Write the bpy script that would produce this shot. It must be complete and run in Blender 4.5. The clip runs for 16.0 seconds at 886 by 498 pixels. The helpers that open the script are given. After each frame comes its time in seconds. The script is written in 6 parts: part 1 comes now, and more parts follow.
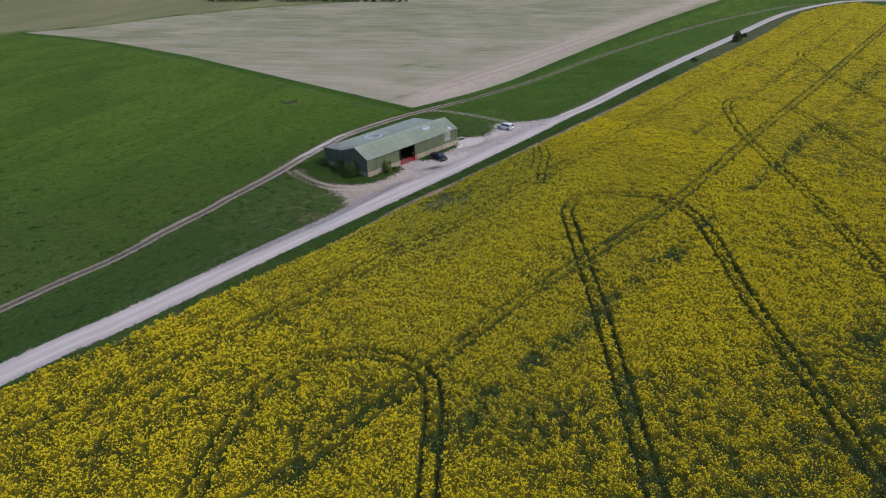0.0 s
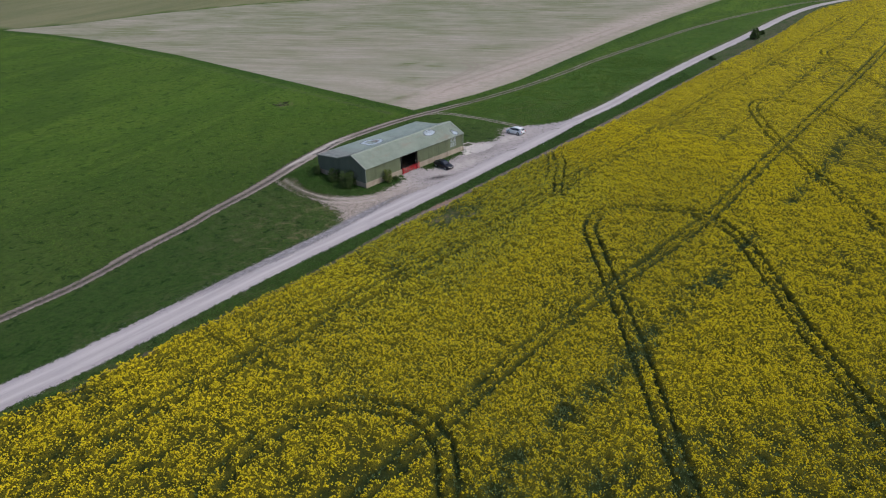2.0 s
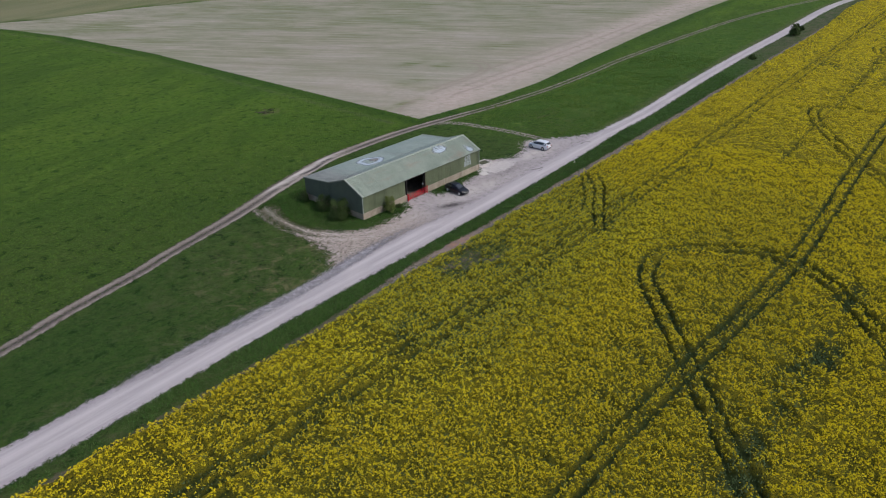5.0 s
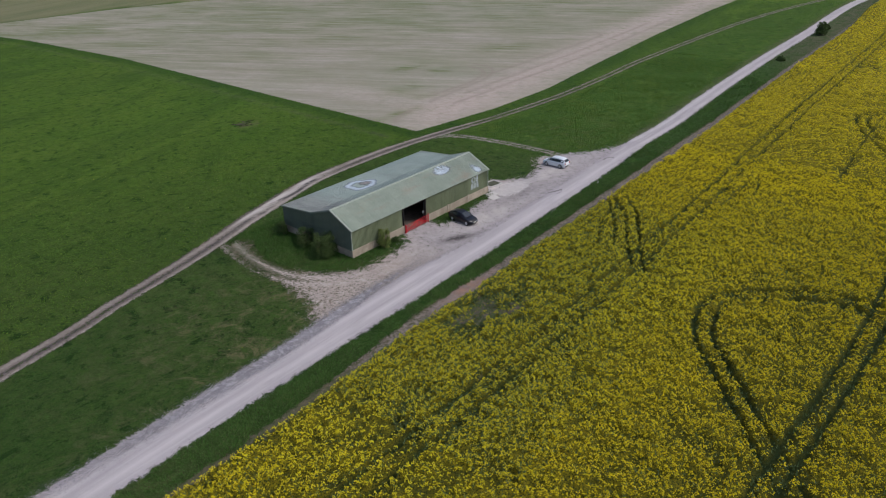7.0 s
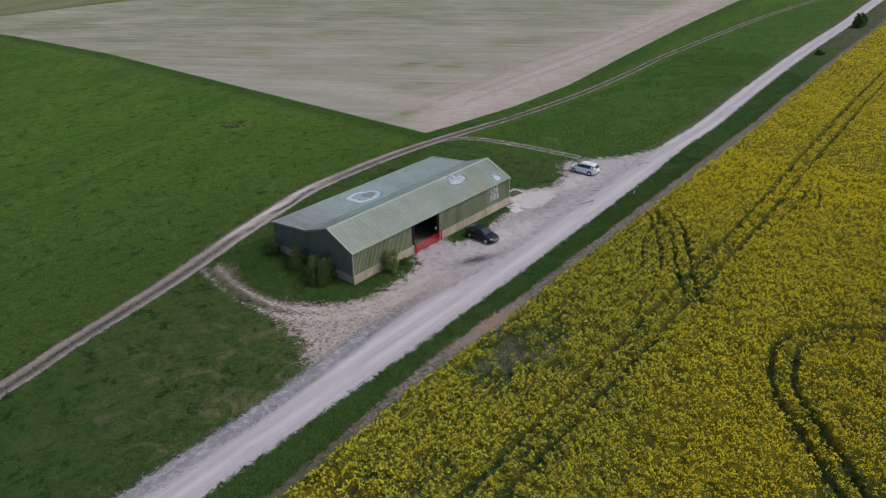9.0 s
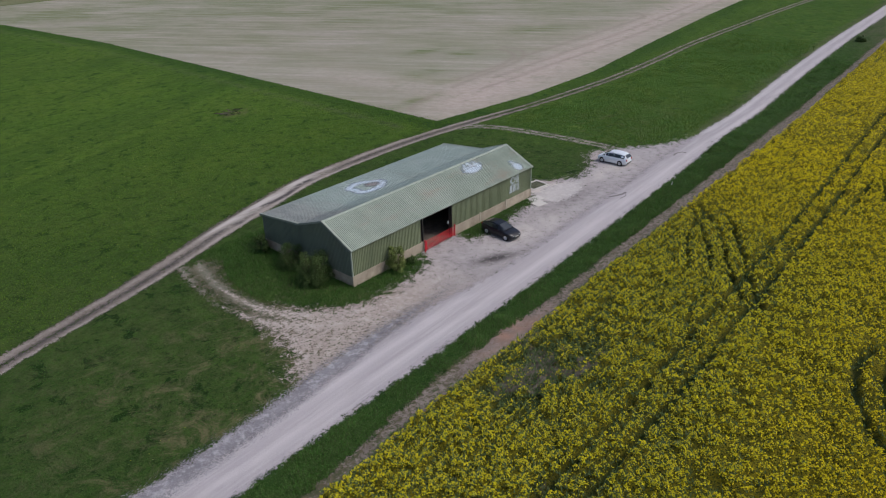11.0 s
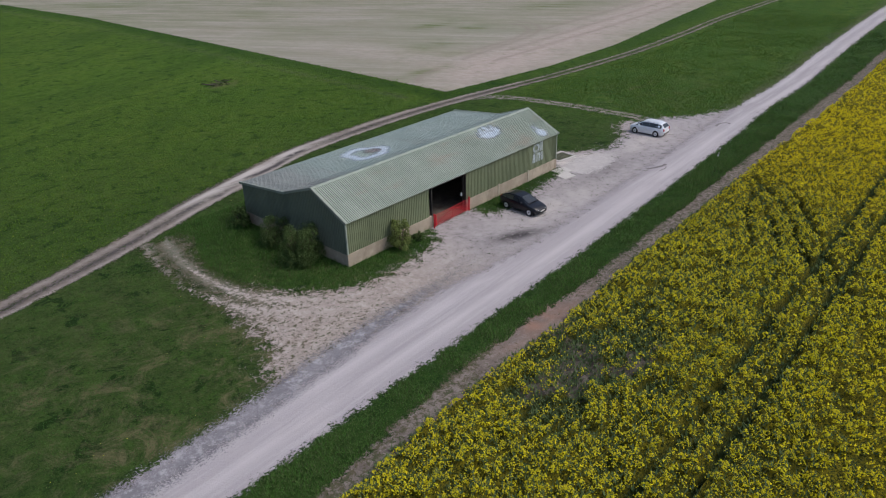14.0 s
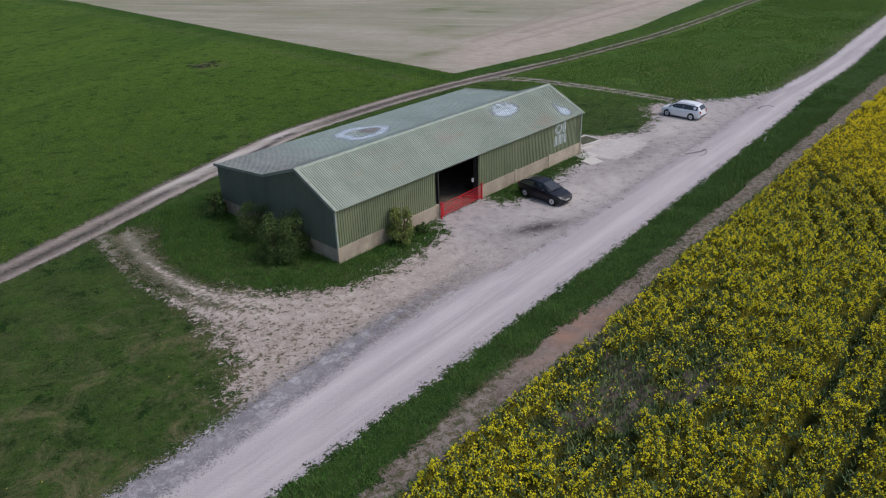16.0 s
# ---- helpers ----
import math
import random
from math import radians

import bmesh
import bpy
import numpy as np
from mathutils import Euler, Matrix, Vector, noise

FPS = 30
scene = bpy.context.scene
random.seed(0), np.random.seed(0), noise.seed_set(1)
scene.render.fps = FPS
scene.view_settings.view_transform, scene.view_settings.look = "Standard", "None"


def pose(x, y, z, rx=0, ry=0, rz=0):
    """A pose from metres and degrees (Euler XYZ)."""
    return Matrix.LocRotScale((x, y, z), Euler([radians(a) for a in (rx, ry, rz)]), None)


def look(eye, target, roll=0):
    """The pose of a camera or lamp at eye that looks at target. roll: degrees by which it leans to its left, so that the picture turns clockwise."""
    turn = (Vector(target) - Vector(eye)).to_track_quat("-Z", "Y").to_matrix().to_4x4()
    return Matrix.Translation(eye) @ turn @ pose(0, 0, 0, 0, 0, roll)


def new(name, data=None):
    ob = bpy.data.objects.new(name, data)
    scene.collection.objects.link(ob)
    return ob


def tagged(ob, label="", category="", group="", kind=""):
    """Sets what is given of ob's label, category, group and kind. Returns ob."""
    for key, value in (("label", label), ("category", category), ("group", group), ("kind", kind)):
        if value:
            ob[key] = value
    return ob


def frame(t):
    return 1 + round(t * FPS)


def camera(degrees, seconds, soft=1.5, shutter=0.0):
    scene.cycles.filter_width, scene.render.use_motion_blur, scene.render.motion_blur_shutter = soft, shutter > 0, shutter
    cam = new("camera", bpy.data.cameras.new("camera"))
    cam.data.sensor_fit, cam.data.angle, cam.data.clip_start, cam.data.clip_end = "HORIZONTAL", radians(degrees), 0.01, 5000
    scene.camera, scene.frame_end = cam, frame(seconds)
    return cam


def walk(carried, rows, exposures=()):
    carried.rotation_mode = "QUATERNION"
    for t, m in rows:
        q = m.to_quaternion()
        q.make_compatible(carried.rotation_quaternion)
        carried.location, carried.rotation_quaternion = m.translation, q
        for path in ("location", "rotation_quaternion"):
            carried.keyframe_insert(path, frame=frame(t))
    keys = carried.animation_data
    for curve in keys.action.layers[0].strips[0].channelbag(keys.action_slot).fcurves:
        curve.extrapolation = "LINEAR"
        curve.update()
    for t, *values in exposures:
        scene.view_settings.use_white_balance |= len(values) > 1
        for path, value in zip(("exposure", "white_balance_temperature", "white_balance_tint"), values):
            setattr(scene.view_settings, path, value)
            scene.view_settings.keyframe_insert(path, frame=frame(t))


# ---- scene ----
cam = camera(61.65, 16.0, soft=1.05)
PATH = [
    (0, (-95.168, -106.434, 53.829), (-55.348, -70.313, 27.190), -1.072),
    (0.5, (-92.770, -103.696, 52.975), (-52.869, -67.651, 26.354), -1.116),
    (1, (-90.342, -100.945, 52.138), (-50.391, -64.956, 25.517), -1.108),
    (1.5, (-87.922, -98.172, 51.335), (-47.942, -62.241, 24.678), -1.075),
    (2, (-85.488, -95.384, 50.552), (-45.508, -59.482, 23.856), -1.020),
    (2.5, (-82.973, -92.566, 49.796), (-43.024, -56.674, 23.040), -1.005),
    (3, (-80.345, -89.679, 49.126), (-40.462, -53.745, 22.328), -1.007),
    (3.5, (-77.605, -86.707, 48.497), (-37.766, -50.775, 21.631), -1.030),
    (4, (-74.556, -83.519, 47.862), (-34.738, -47.638, 20.898), -1.007),
    (6.5, (-57.850, -66.204, 43.348), (-17.608, -30.793, 16.391), -1.133),
    (7, (-54.725, -63.141, 42.527), (-14.442, -27.727, 15.637), -1.248),
    (7.5, (-51.850, -60.283, 41.648), (-11.563, -24.872, 14.758), -1.307),
    (8, (-49.358, -57.631, 40.772), (-9.142, -22.141, 13.881), -1.340),
    (8.5, (-47.185, -55.274, 39.853), (-7.082, -19.697, 12.907), -1.378),
    (9, (-45.278, -53.135, 38.943), (-5.303, -17.494, 11.893), -1.468),
    (11.5, (-36.674, -44.831, 32.161), (2.781, -8.420, 5.373), -1.603),
    (12, (-35.038, -43.069, 31.021), (4.380, -6.614, 4.238), -1.561),
    (12.5, (-33.736, -41.665, 29.915), (5.645, -5.171, 3.134), -1.498),
    (13, (-32.848, -40.664, 28.807), (6.520, -4.148, 2.035), -1.501),
    (13.5, (-32.419, -40.144, 27.647), (6.895, -3.600, 0.833), -1.508),
    (14, (-31.932, -39.630, 26.502), (7.337, -3.047, -0.324), -1.525),
    (14.5, (-31.183, -38.877, 25.375), (8.020, -2.198, -1.414), -1.504),
    (15, (-29.998, -37.692, 24.232), (9.117, -0.905, -2.539), -1.475),
    (15.5, (-28.327, -36.046, 23.123), (10.736, 0.807, -3.636), -1.441),
    (16, (-26.218, -33.980, 21.955), (12.802, 2.928, -4.788), -1.385),
]
walk(cam, [(t, look(eye, target, roll)) for t, eye, target, roll in PATH], [(0, 0.0), (4.2, -0.01), (8, -0.07), (12, -0.05), (16, -0.02)])

# ---- light ----
world = bpy.data.worlds.new("sky")
scene.world = world
world.use_nodes = True
wn = world.node_tree.nodes
sky = wn.new("ShaderNodeTexSky")
sky.sky_type, sky.sun_disc = "NISHITA", False
SUN_EL, SUN_AZ = 57.0, 150.0          # azimuth clockwise from +y
sky.sun_elevation, sky.sun_rotation = radians(SUN_EL), radians(SUN_AZ)
sky.air_density, sky.dust_density, sky.ozone_density = 1.0, 4.0, 2.0
wn["Background"].inputs["Strength"].default_value = 0.13
world.node_tree.links.new(sky.outputs["Color"], wn["Background"].inputs["Color"])
sun_data = bpy.data.lights.new("sun", "SUN")
sun_data.energy, sun_data.angle, sun_data.color = 1.4, radians(22), (1.0, 0.95, 0.9)
sun_ob = new("sun", sun_data)
sun_ob.matrix_world = look((0, 0, 0), (-math.sin(radians(SUN_AZ)) * math.cos(radians(SUN_EL)),
                                       -math.cos(radians(SUN_AZ)) * math.cos(radians(SUN_EL)), -math.sin(radians(SUN_EL))))

rng = np.random.default_rng(7)


# ---- materials ----
class Nodes:
    """A small builder of node materials."""

    def __init__(self, name, rough=0.9, metal=0.0, spec=0.3):
        self.m = bpy.data.materials.new(name)
        self.m.use_nodes = True
        self.t = self.m.node_tree
        self.b = self.t.nodes["Principled BSDF"]
        self.b.inputs["Roughness"].default_value = rough
        self.b.inputs["Metallic"].default_value = metal
        self.b.inputs["Specular IOR Level"].default_value = spec
        self.c = None

    def node(self, kind, **props):
        n = self.t.nodes.new(kind)
        for k, v in props.items():
            n.inputs[k].default_value = v
        return n

    def link(self, a, b):
        self.t.links.new(a, b)

    def coords(self, scale=(1, 1, 1), rot=0.0, space="Object"):
        tc = self.t.nodes.new("ShaderNodeTexCoord")
        mp = self.t.nodes.new("ShaderNodeMapping")
        mp.vector_type = "TEXTURE"          # turned first, then drawn out along the turned x
        mp.inputs["Scale"].default_value = tuple(1 / v for v in scale)
        mp.inputs["Rotation"].default_value = (0, 0, rot)
        self.link(tc.outputs[space], mp.inputs["Vector"])
        return mp.outputs["Vector"]

    def noise(self, scale, detail=4.0, rough=0.6, stretch=(1, 1, 1), rot=0.0, warp=0.0):
        n = self.node("ShaderNodeTexNoise", Scale=scale, Detail=detail, Roughness=rough, Distortion=warp)
        self.link(self.coords(stretch, rot), n.inputs["Vector"])
        return n.outputs["Fac"]

    def voronoi(self, scale, stretch=(1, 1, 1), out="Distance"):
        n = self.node("ShaderNodeTexVoronoi", Scale=scale)
        self.link(self.coords(stretch), n.inputs["Vector"])
        return n.outputs[out]

    def attr(self, name):
        n = self.t.nodes.new("ShaderNodeAttribute")
        n.attribute_name = name
        return n.outputs["Fac"]

    def ramp(self, fac, lo, hi):
        n = self.node("ShaderNodeMapRange")
        n.inputs["From Min"].default_value, n.inputs["From Max"].default_value = lo, hi
        n.interpolation_type = "SMOOTHSTEP"
        self.link(fac, n.inputs["Value"])
        return n.outputs["Result"]

    def math(self, op, a, b=0.5):
        n = self.t.nodes.new("ShaderNodeMath")
        n.operation = op
        for i, v in enumerate((a, b)):
            if isinstance(v, (int, float)):
                n.inputs[i].default_value = v
            else:
                self.link(v, n.inputs[i])
        return n.outputs[0]

    def col(self, rgb):
        n = self.t.nodes.new("ShaderNodeRGB")
        n.outputs[0].default_value = (*rgb, 1)
        return n.outputs[0]

    def mix(self, fac, a, b):
        n = self.t.nodes.new("ShaderNodeMix")
        n.data_type = "RGBA"
        for sock, v in (("Factor", fac), ("A", a), ("B", b)):
            s = [q for q in n.inputs if q.name == sock and (q.type == "RGBA" if sock != "Factor" else q.type == "VALUE")][0]
            if isinstance(v, (int, float)):
                s.default_value = v
            elif isinstance(v, tuple):
                s.default_value = (*v, 1)
            else:
                self.link(v, s)
        return [q for q in n.outputs if q.type == "RGBA"][0]

    def base(self, c):
        if isinstance(c, tuple):
            self.b.inputs["Base Color"].default_value = (*c, 1)
        else:
            self.link(c, self.b.inputs["Base Color"])
        return self

    def bump(self, h, strength=0.5, dist=0.02):
        n = self.node("ShaderNodeBump", Strength=strength, Distance=dist)
        self.link(h, n.inputs["Height"])
        self.link(n.outputs["Normal"], self.b.inputs["Normal"])
        return self

    def fade(self, fac):
        """Lets what lies under show where fac is 0."""
        self.link(fac, self.b.inputs["Alpha"])
        return self


def plain(name, rgb, rough=0.6, metal=0.0, var=0.12, scale=6.0, spec=0.3, bump=0.0):
    n = Nodes(name, rough, metal, spec)
    f = n.noise(scale, 5, 0.65)
    lo = tuple(c * (1 - var) for c in rgb)
    hi = tuple(min(1, c * (1 + var)) for c in rgb)
    n.base(n.mix(n.ramp(f, 0.3, 0.7), lo, hi))
    if bump:
        n.bump(n.noise(scale * 8, 3), bump, 0.01)
    return n.m


def grass_material():
    n = Nodes("meadow_grass", 0.95, 0, 0.12)
    past = n.attr("pasture")
    big = n.ramp(n.noise(0.022, 5, 0.65, warp=0.8), 0.36, 0.66)
    mid = n.ramp(n.noise(0.10, 6, 0.7, stretch=(0.45, 1.0, 1), rot=-0.5, warp=0.5), 0.38, 0.64)
    small = n.ramp(n.noise(0.62, 6, 0.75), 0.40, 0.62)
    fine = n.ramp(n.noise(3.0, 5, 0.78), 0.36, 0.66)
    rank = n.mix(big, (0.021, 0.056, 0.009), (0.038, 0.080, 0.014))
    grazed = n.mix(big, (0.050, 0.128, 0.011), (0.092, 0.160, 0.018))
    c = n.mix(past, rank, grazed)
    c = n.mix(n.math("MULTIPLY", mid, 0.5), c, n.mix(past, (0.068, 0.104, 0.026), (0.130, 0.188, 0.022)))
    c = n.mix(n.math("MULTIPLY", small, 0.75), c, n.mix(past, (0.010, 0.036, 0.005), (0.034, 0.098, 0.008)))
    lush = n.ramp(n.noise(0.75, 6, 0.8, warp=0.6), 0.47, 0.62)
    c = n.mix(n.math("MULTIPLY", lush, 0.8), c, n.mix(past, (0.048, 0.112, 0.016), (0.090, 0.176, 0.020)))
    c = n.mix(n.math("MULTIPLY", fine, 0.6), c, n.mix(past, (0.084, 0.112, 0.036), (0.110, 0.176, 0.020)))
    sweep = n.ramp(n.noise(0.045, 5, 0.7, stretch=(0.3, 1, 1), rot=0.35, warp=1.0), 0.42, 0.62)
    c = n.mix(n.math("MULTIPLY", n.math("MULTIPLY", sweep, past), 0.8), c, (0.036, 0.080, 0.012))
    spots = n.ramp(n.noise(0.50, 5, 0.72, warp=0.4), 0.55, 0.63)
    c = n.mix(n.math("MULTIPLY", spots, 0.9), c, n.mix(past, (0.010, 0.034, 0.005), (0.022, 0.070, 0.007)))
    speck = n.ramp(n.noise(1.5, 5, 0.78), 0.54, 0.62)
    c = n.mix(n.math("MULTIPLY", speck, 0.75), c, n.mix(past, (0.012, 0.036, 0.006), (0.028, 0.074, 0.009)))
    # lodged grass in swirls beyond the yard
    laid = n.attr("lodged")
    wave = n.noise(0.15, 7, 0.75, stretch=(0.8, 1.2, 1), rot=0.25, warp=1.2)
    c = n.mix(n.math("MULTIPLY", laid, n.math("MULTIPLY", n.ramp(wave, 0.42, 0.56), 0.6)), c, (0.034, 0.094, 0.012))
    c = n.mix(n.math("MULTIPLY", laid, n.math("MULTIPLY", n.ramp(wave, 0.56, 0.72), 0.7)), c, (0.128, 0.180, 0.034))
    streak = n.ramp(n.noise(0.8, 6, 0.8, stretch=(0.6, 1.2, 1), rot=0.3, warp=1.5), 0.52, 0.62)
    c = n.mix(n.math("MULTIPLY", laid, n.math("MULTIPLY", streak, 0.5)), c, (0.026, 0.074, 0.010))
    dry = n.ramp(n.noise(0.42, 6, 0.82, stretch=(0.85, 1, 1), rot=-0.5, warp=0.7), 0.45, 0.68)
    c = n.mix(n.math("MULTIPLY", dry, n.attr("worn")), c, (0.150, 0.140, 0.072))
    rough_edge = n.mix(n.ramp(n.noise(1.1, 6, 0.78), 0.40, 0.62), (0.013, 0.046, 0.007), (0.032, 0.084, 0.014))
    c = n.mix(n.math("MULTIPLY", n.attr("margin"), 0.85), c, rough_edge)
    c = n.mix(n.math("MULTIPLY", n.attr("dull"), n.ramp(n.noise(0.5, 6, 0.75, stretch=(0.5, 1, 1)), 0.30, 0.60)), c, (0.098, 0.100, 0.062))
    olive = n.mix(n.ramp(n.noise(0.05, 5, 0.7, stretch=(0.2, 1, 1), rot=0.3), 0.35, 0.65), (0.150, 0.165, 0.085), (0.200, 0.200, 0.115))
    c = n.mix(n.attr("stubble"), c, olive)
    n.base(c)
    h = n.math("ADD", n.noise(0.9, 6, 0.72), n.math("MULTIPLY", n.noise(6, 4, 0.75), 0.5))
    return n.bump(h, 1.0, 0.34).m


def field_material():
    """Tilled soil: long drill rows, pink chalky headland passes, green flushes."""
    n = Nodes("tilled_soil", 0.95, 0, 0.1)
    big = n.ramp(n.noise(0.014, 4, 0.6), 0.38, 0.66)
    rows = n.ramp(n.noise(0.20, 6, 0.72, stretch=(0.10, 1.0, 1), rot=-1.06), 0.40, 0.62)
    rows2 = n.ramp(n.noise(0.55, 5, 0.7, stretch=(0.04, 1.0, 1), rot=-1.06), 0.42, 0.62)
    passes = n.ramp(n.noise(0.085, 5, 0.7, stretch=(0.12, 1.0, 1), rot=-1.06), 0.44, 0.60)
    c = n.mix(big, (0.345, 0.318, 0.282), (0.282, 0.288, 0.236))
    c = n.mix(n.math("MULTIPLY", passes, 0.40), c, (0.450, 0.408, 0.372))
    c = n.mix(n.math("MULTIPLY", rows, 0.38), c, (0.430, 0.392, 0.352))
    c = n.mix(n.math("MULTIPLY", rows2, 0.45), c, (0.250, 0.228, 0.182))
    flush = n.math("MULTIPLY", n.attr("sprout"), n.ramp(n.noise(0.06, 6, 0.75, stretch=(0.5, 1, 1), rot=-1.06), 0.25, 0.65))
    c = n.mix(n.math("MULTIPLY", flush, n.ramp(n.noise(0.5, 5, 0.75, stretch=(0.08, 1, 1), rot=-1.06), 0.25, 0.60)), c, (0.125, 0.165, 0.066))
    head = n.attr("turns")
    c = n.mix(n.math("MULTIPLY", head, n.ramp(n.noise(0.3, 5, 0.7), 0.25, 0.55)), c, (0.445, 0.378, 0.350))
    c = n.mix(n.attr("scrape"), c, (0.265, 0.225, 0.200))
    fine = n.ramp(n.noise(1.3, 6, 0.78, stretch=(0.5, 1, 1), rot=-1.06), 0.36, 0.66)
    c = n.mix(n.math("MULTIPLY", fine, 0.38), c, (0.225, 0.198, 0.162))
    n.base(c)
    n.bump(n.noise(3.0, 4, 0.7), 0.6, 0.08)
    edge = n.math("ADD", n.attr("cover"), n.math("MULTIPLY", n.math("SUBTRACT", n.noise(1.4, 5, 0.75), 0.5), 0.8))
    return n.fade(n.ramp(edge, 0.46, 0.54)).m


def stone_material(name, tones, weeds=0.0, edge_noise=1.0, scale=1.0, ruts=False, alpha=True, drawn=0.25, soft=0.04, crumbs=2.2, flecks=0.35, along=1.0):
    """Chalky gravel: two tones, pale dust, dark grit and green weeds, with a ragged edge."""
    n = Nodes(name, 0.95, 0, 0.15)
    a, b, dust, dark = tones[:4]
    c = n.mix(n.ramp(n.noise(0.35 * scale, 5, 0.65, stretch=(along, 1, 1), rot=0.06), 0.35, 0.65), a, b)
    c = n.mix(n.math("MULTIPLY", n.ramp(n.noise(1.9 * scale, 6, 0.8, stretch=(along, 1, 1), rot=0.06), 0.46, 0.62), 0.7 if along == 1 else 0.5), c, dust)
    grit = n.ramp(n.noise(9 * scale, 4, 0.8), 0.52, 0.72)
    c = n.mix(n.math("MULTIPLY", grit, 0.45), c, dark)
    chips = n.ramp(n.voronoi(11 * scale), 0.16, 0.06)
    c = n.mix(n.math("MULTIPLY", chips, flecks), c, dust)
    if weeds:
        w = n.math("ADD", n.noise(2.7 * scale, 6, 0.8), n.math("MULTIPLY", n.attr("weed"), weeds * 1.5))
        c = n.mix(n.math("MULTIPLY", n.ramp(w, 0.61, 0.67), 0.9), c, n.mix(n.ramp(n.noise(1.4, 4, 0.7), 0.35, 0.65), (0.050, 0.064, 0.026), (0.095, 0.085, 0.050)))
    c = n.mix(n.math("MULTIPLY", n.attr("grey"), 0.85), c, n.mix(n.ramp(n.noise(1.1, 6, 0.75), 0.35, 0.65), (0.288, 0.270, 0.284), (0.390, 0.368, 0.382)))
    if ruts:
        c = n.mix(n.math("MULTIPLY", n.attr("rut"), n.ramp(n.noise(0.5, 4, 0.6, stretch=(drawn, 1, 1)), 0.2, 0.6)), c, tones[-1] if len(tones) > 4 else dust)
    wet = n.attr("stain")
    c = n.mix(n.math("MULTIPLY", wet, n.ramp(n.noise(1.6, 5, 0.7), 0.25, 0.50)), c, (0.075, 0.068, 0.070))
    n.base(c)
    n.bump(n.math("ADD", n.noise(5 * scale, 5, 0.8), n.math("MULTIPLY", n.voronoi(14 * scale), 0.4)), 0.7, 0.04)
    if alpha:
        e = n.math("ADD", n.attr("cover"), n.math("MULTIPLY", n.math("SUBTRACT", n.noise(1.1, 6, 0.8), 0.5), edge_noise))
        e = n.math("ADD", e, n.math("MULTIPLY", n.math("SUBTRACT", n.noise(8.0, 4, 0.8), 0.5), crumbs))
        n.fade(n.ramp(e, 0.5 - soft, 0.5 + soft))
    return n.m


M_GRASS = grass_material()
M_FIELD = field_material()
M_ROAD = stone_material("chalk_road", ((0.340, 0.316, 0.336), (0.404, 0.377, 0.398), (0.500, 0.472, 0.490), (0.230, 0.212, 0.224)), 0, 1.6, ruts=True, soft=0.05, crumbs=1.6, along=0.05)
M_YARD = stone_material("chalk_gravel", ((0.310, 0.262, 0.238), (0.380, 0.330, 0.305), (0.490, 0.438, 0.410), (0.120, 0.100, 0.076), (0.58, 0.54, 0.51)), 0.20, 3.0, ruts=True, drawn=0.8, crumbs=2.4)
M_SHOULDER = stone_material("grey_gravel", ((0.195, 0.188, 0.208), (0.255, 0.246, 0.268), (0.46, 0.45, 0.48), (0.075, 0.070, 0.076)), 0, 0.8, scale=0.7, soft=0.05, crumbs=3.2, flecks=0.8)
M_TRACK = stone_material("worn_track", ((0.170, 0.144, 0.122), (0.225, 0.194, 0.172), (0.290, 0.255, 0.235), (0.085, 0.070, 0.058), (0.50, 0.462, 0.440)), 0.12, 1.5, ruts=True, soft=0.05, crumbs=2.0)
M_SOIL = stone_material("bare_soil", ((0.140, 0.116, 0.104), (0.195, 0.164, 0.150), (0.280, 0.242, 0.228), (0.070, 0.056, 0.047), (0.290, 0.178, 0.135)), 0.20, 1.9, ruts=True, drawn=0.7, crumbs=1.6)


# ---- plan ----
def smooth(points, step=1.0):
    """A smooth line through the plan's points, every step metres."""
    p = np.array(points, float)
    out = []
    q = np.vstack([2 * p[0] - p[1], p, 2 * p[-1] - p[-2]])
    for i in range(1, len(q) - 2):
        n = max(2, int(np.linalg.norm(q[i + 1] - q[i]) / step))
        t = np.linspace(0, 1, n, endpoint=False)[:, None]
        a, b, c, d = q[i - 1], q[i], q[i + 1], q[i + 2]
        out.append(0.5 * (2 * b + (c - a) * t + (2 * a - 5 * b + 4 * c - d) * t ** 2 + (3 * b - a - 3 * c + d) * t ** 3))
    out.append(p[-1:])
    return np.vstack(out)


def line_distance(px, py, line):
    """Signed distance from points to a line (left of its way is positive)."""
    best = np.full(px.shape, 1e9)
    sign = np.ones(px.shape)
    for (x0, y0), (x1, y1) in zip(line[:-1], line[1:]):
        dx, dy = x1 - x0, y1 - y0
        u = np.clip(((px - x0) * dx + (py - y0) * dy) / (dx * dx + dy * dy), 0, 1)
        d = np.hypot(px - x0 - u * dx, py - y0 - u * dy)
        near = d < best
        best = np.where(near, d, best)
        sign = np.where(near, np.sign(dx * (py - y0) - dy * (px - x0)), sign)
    return best * sign


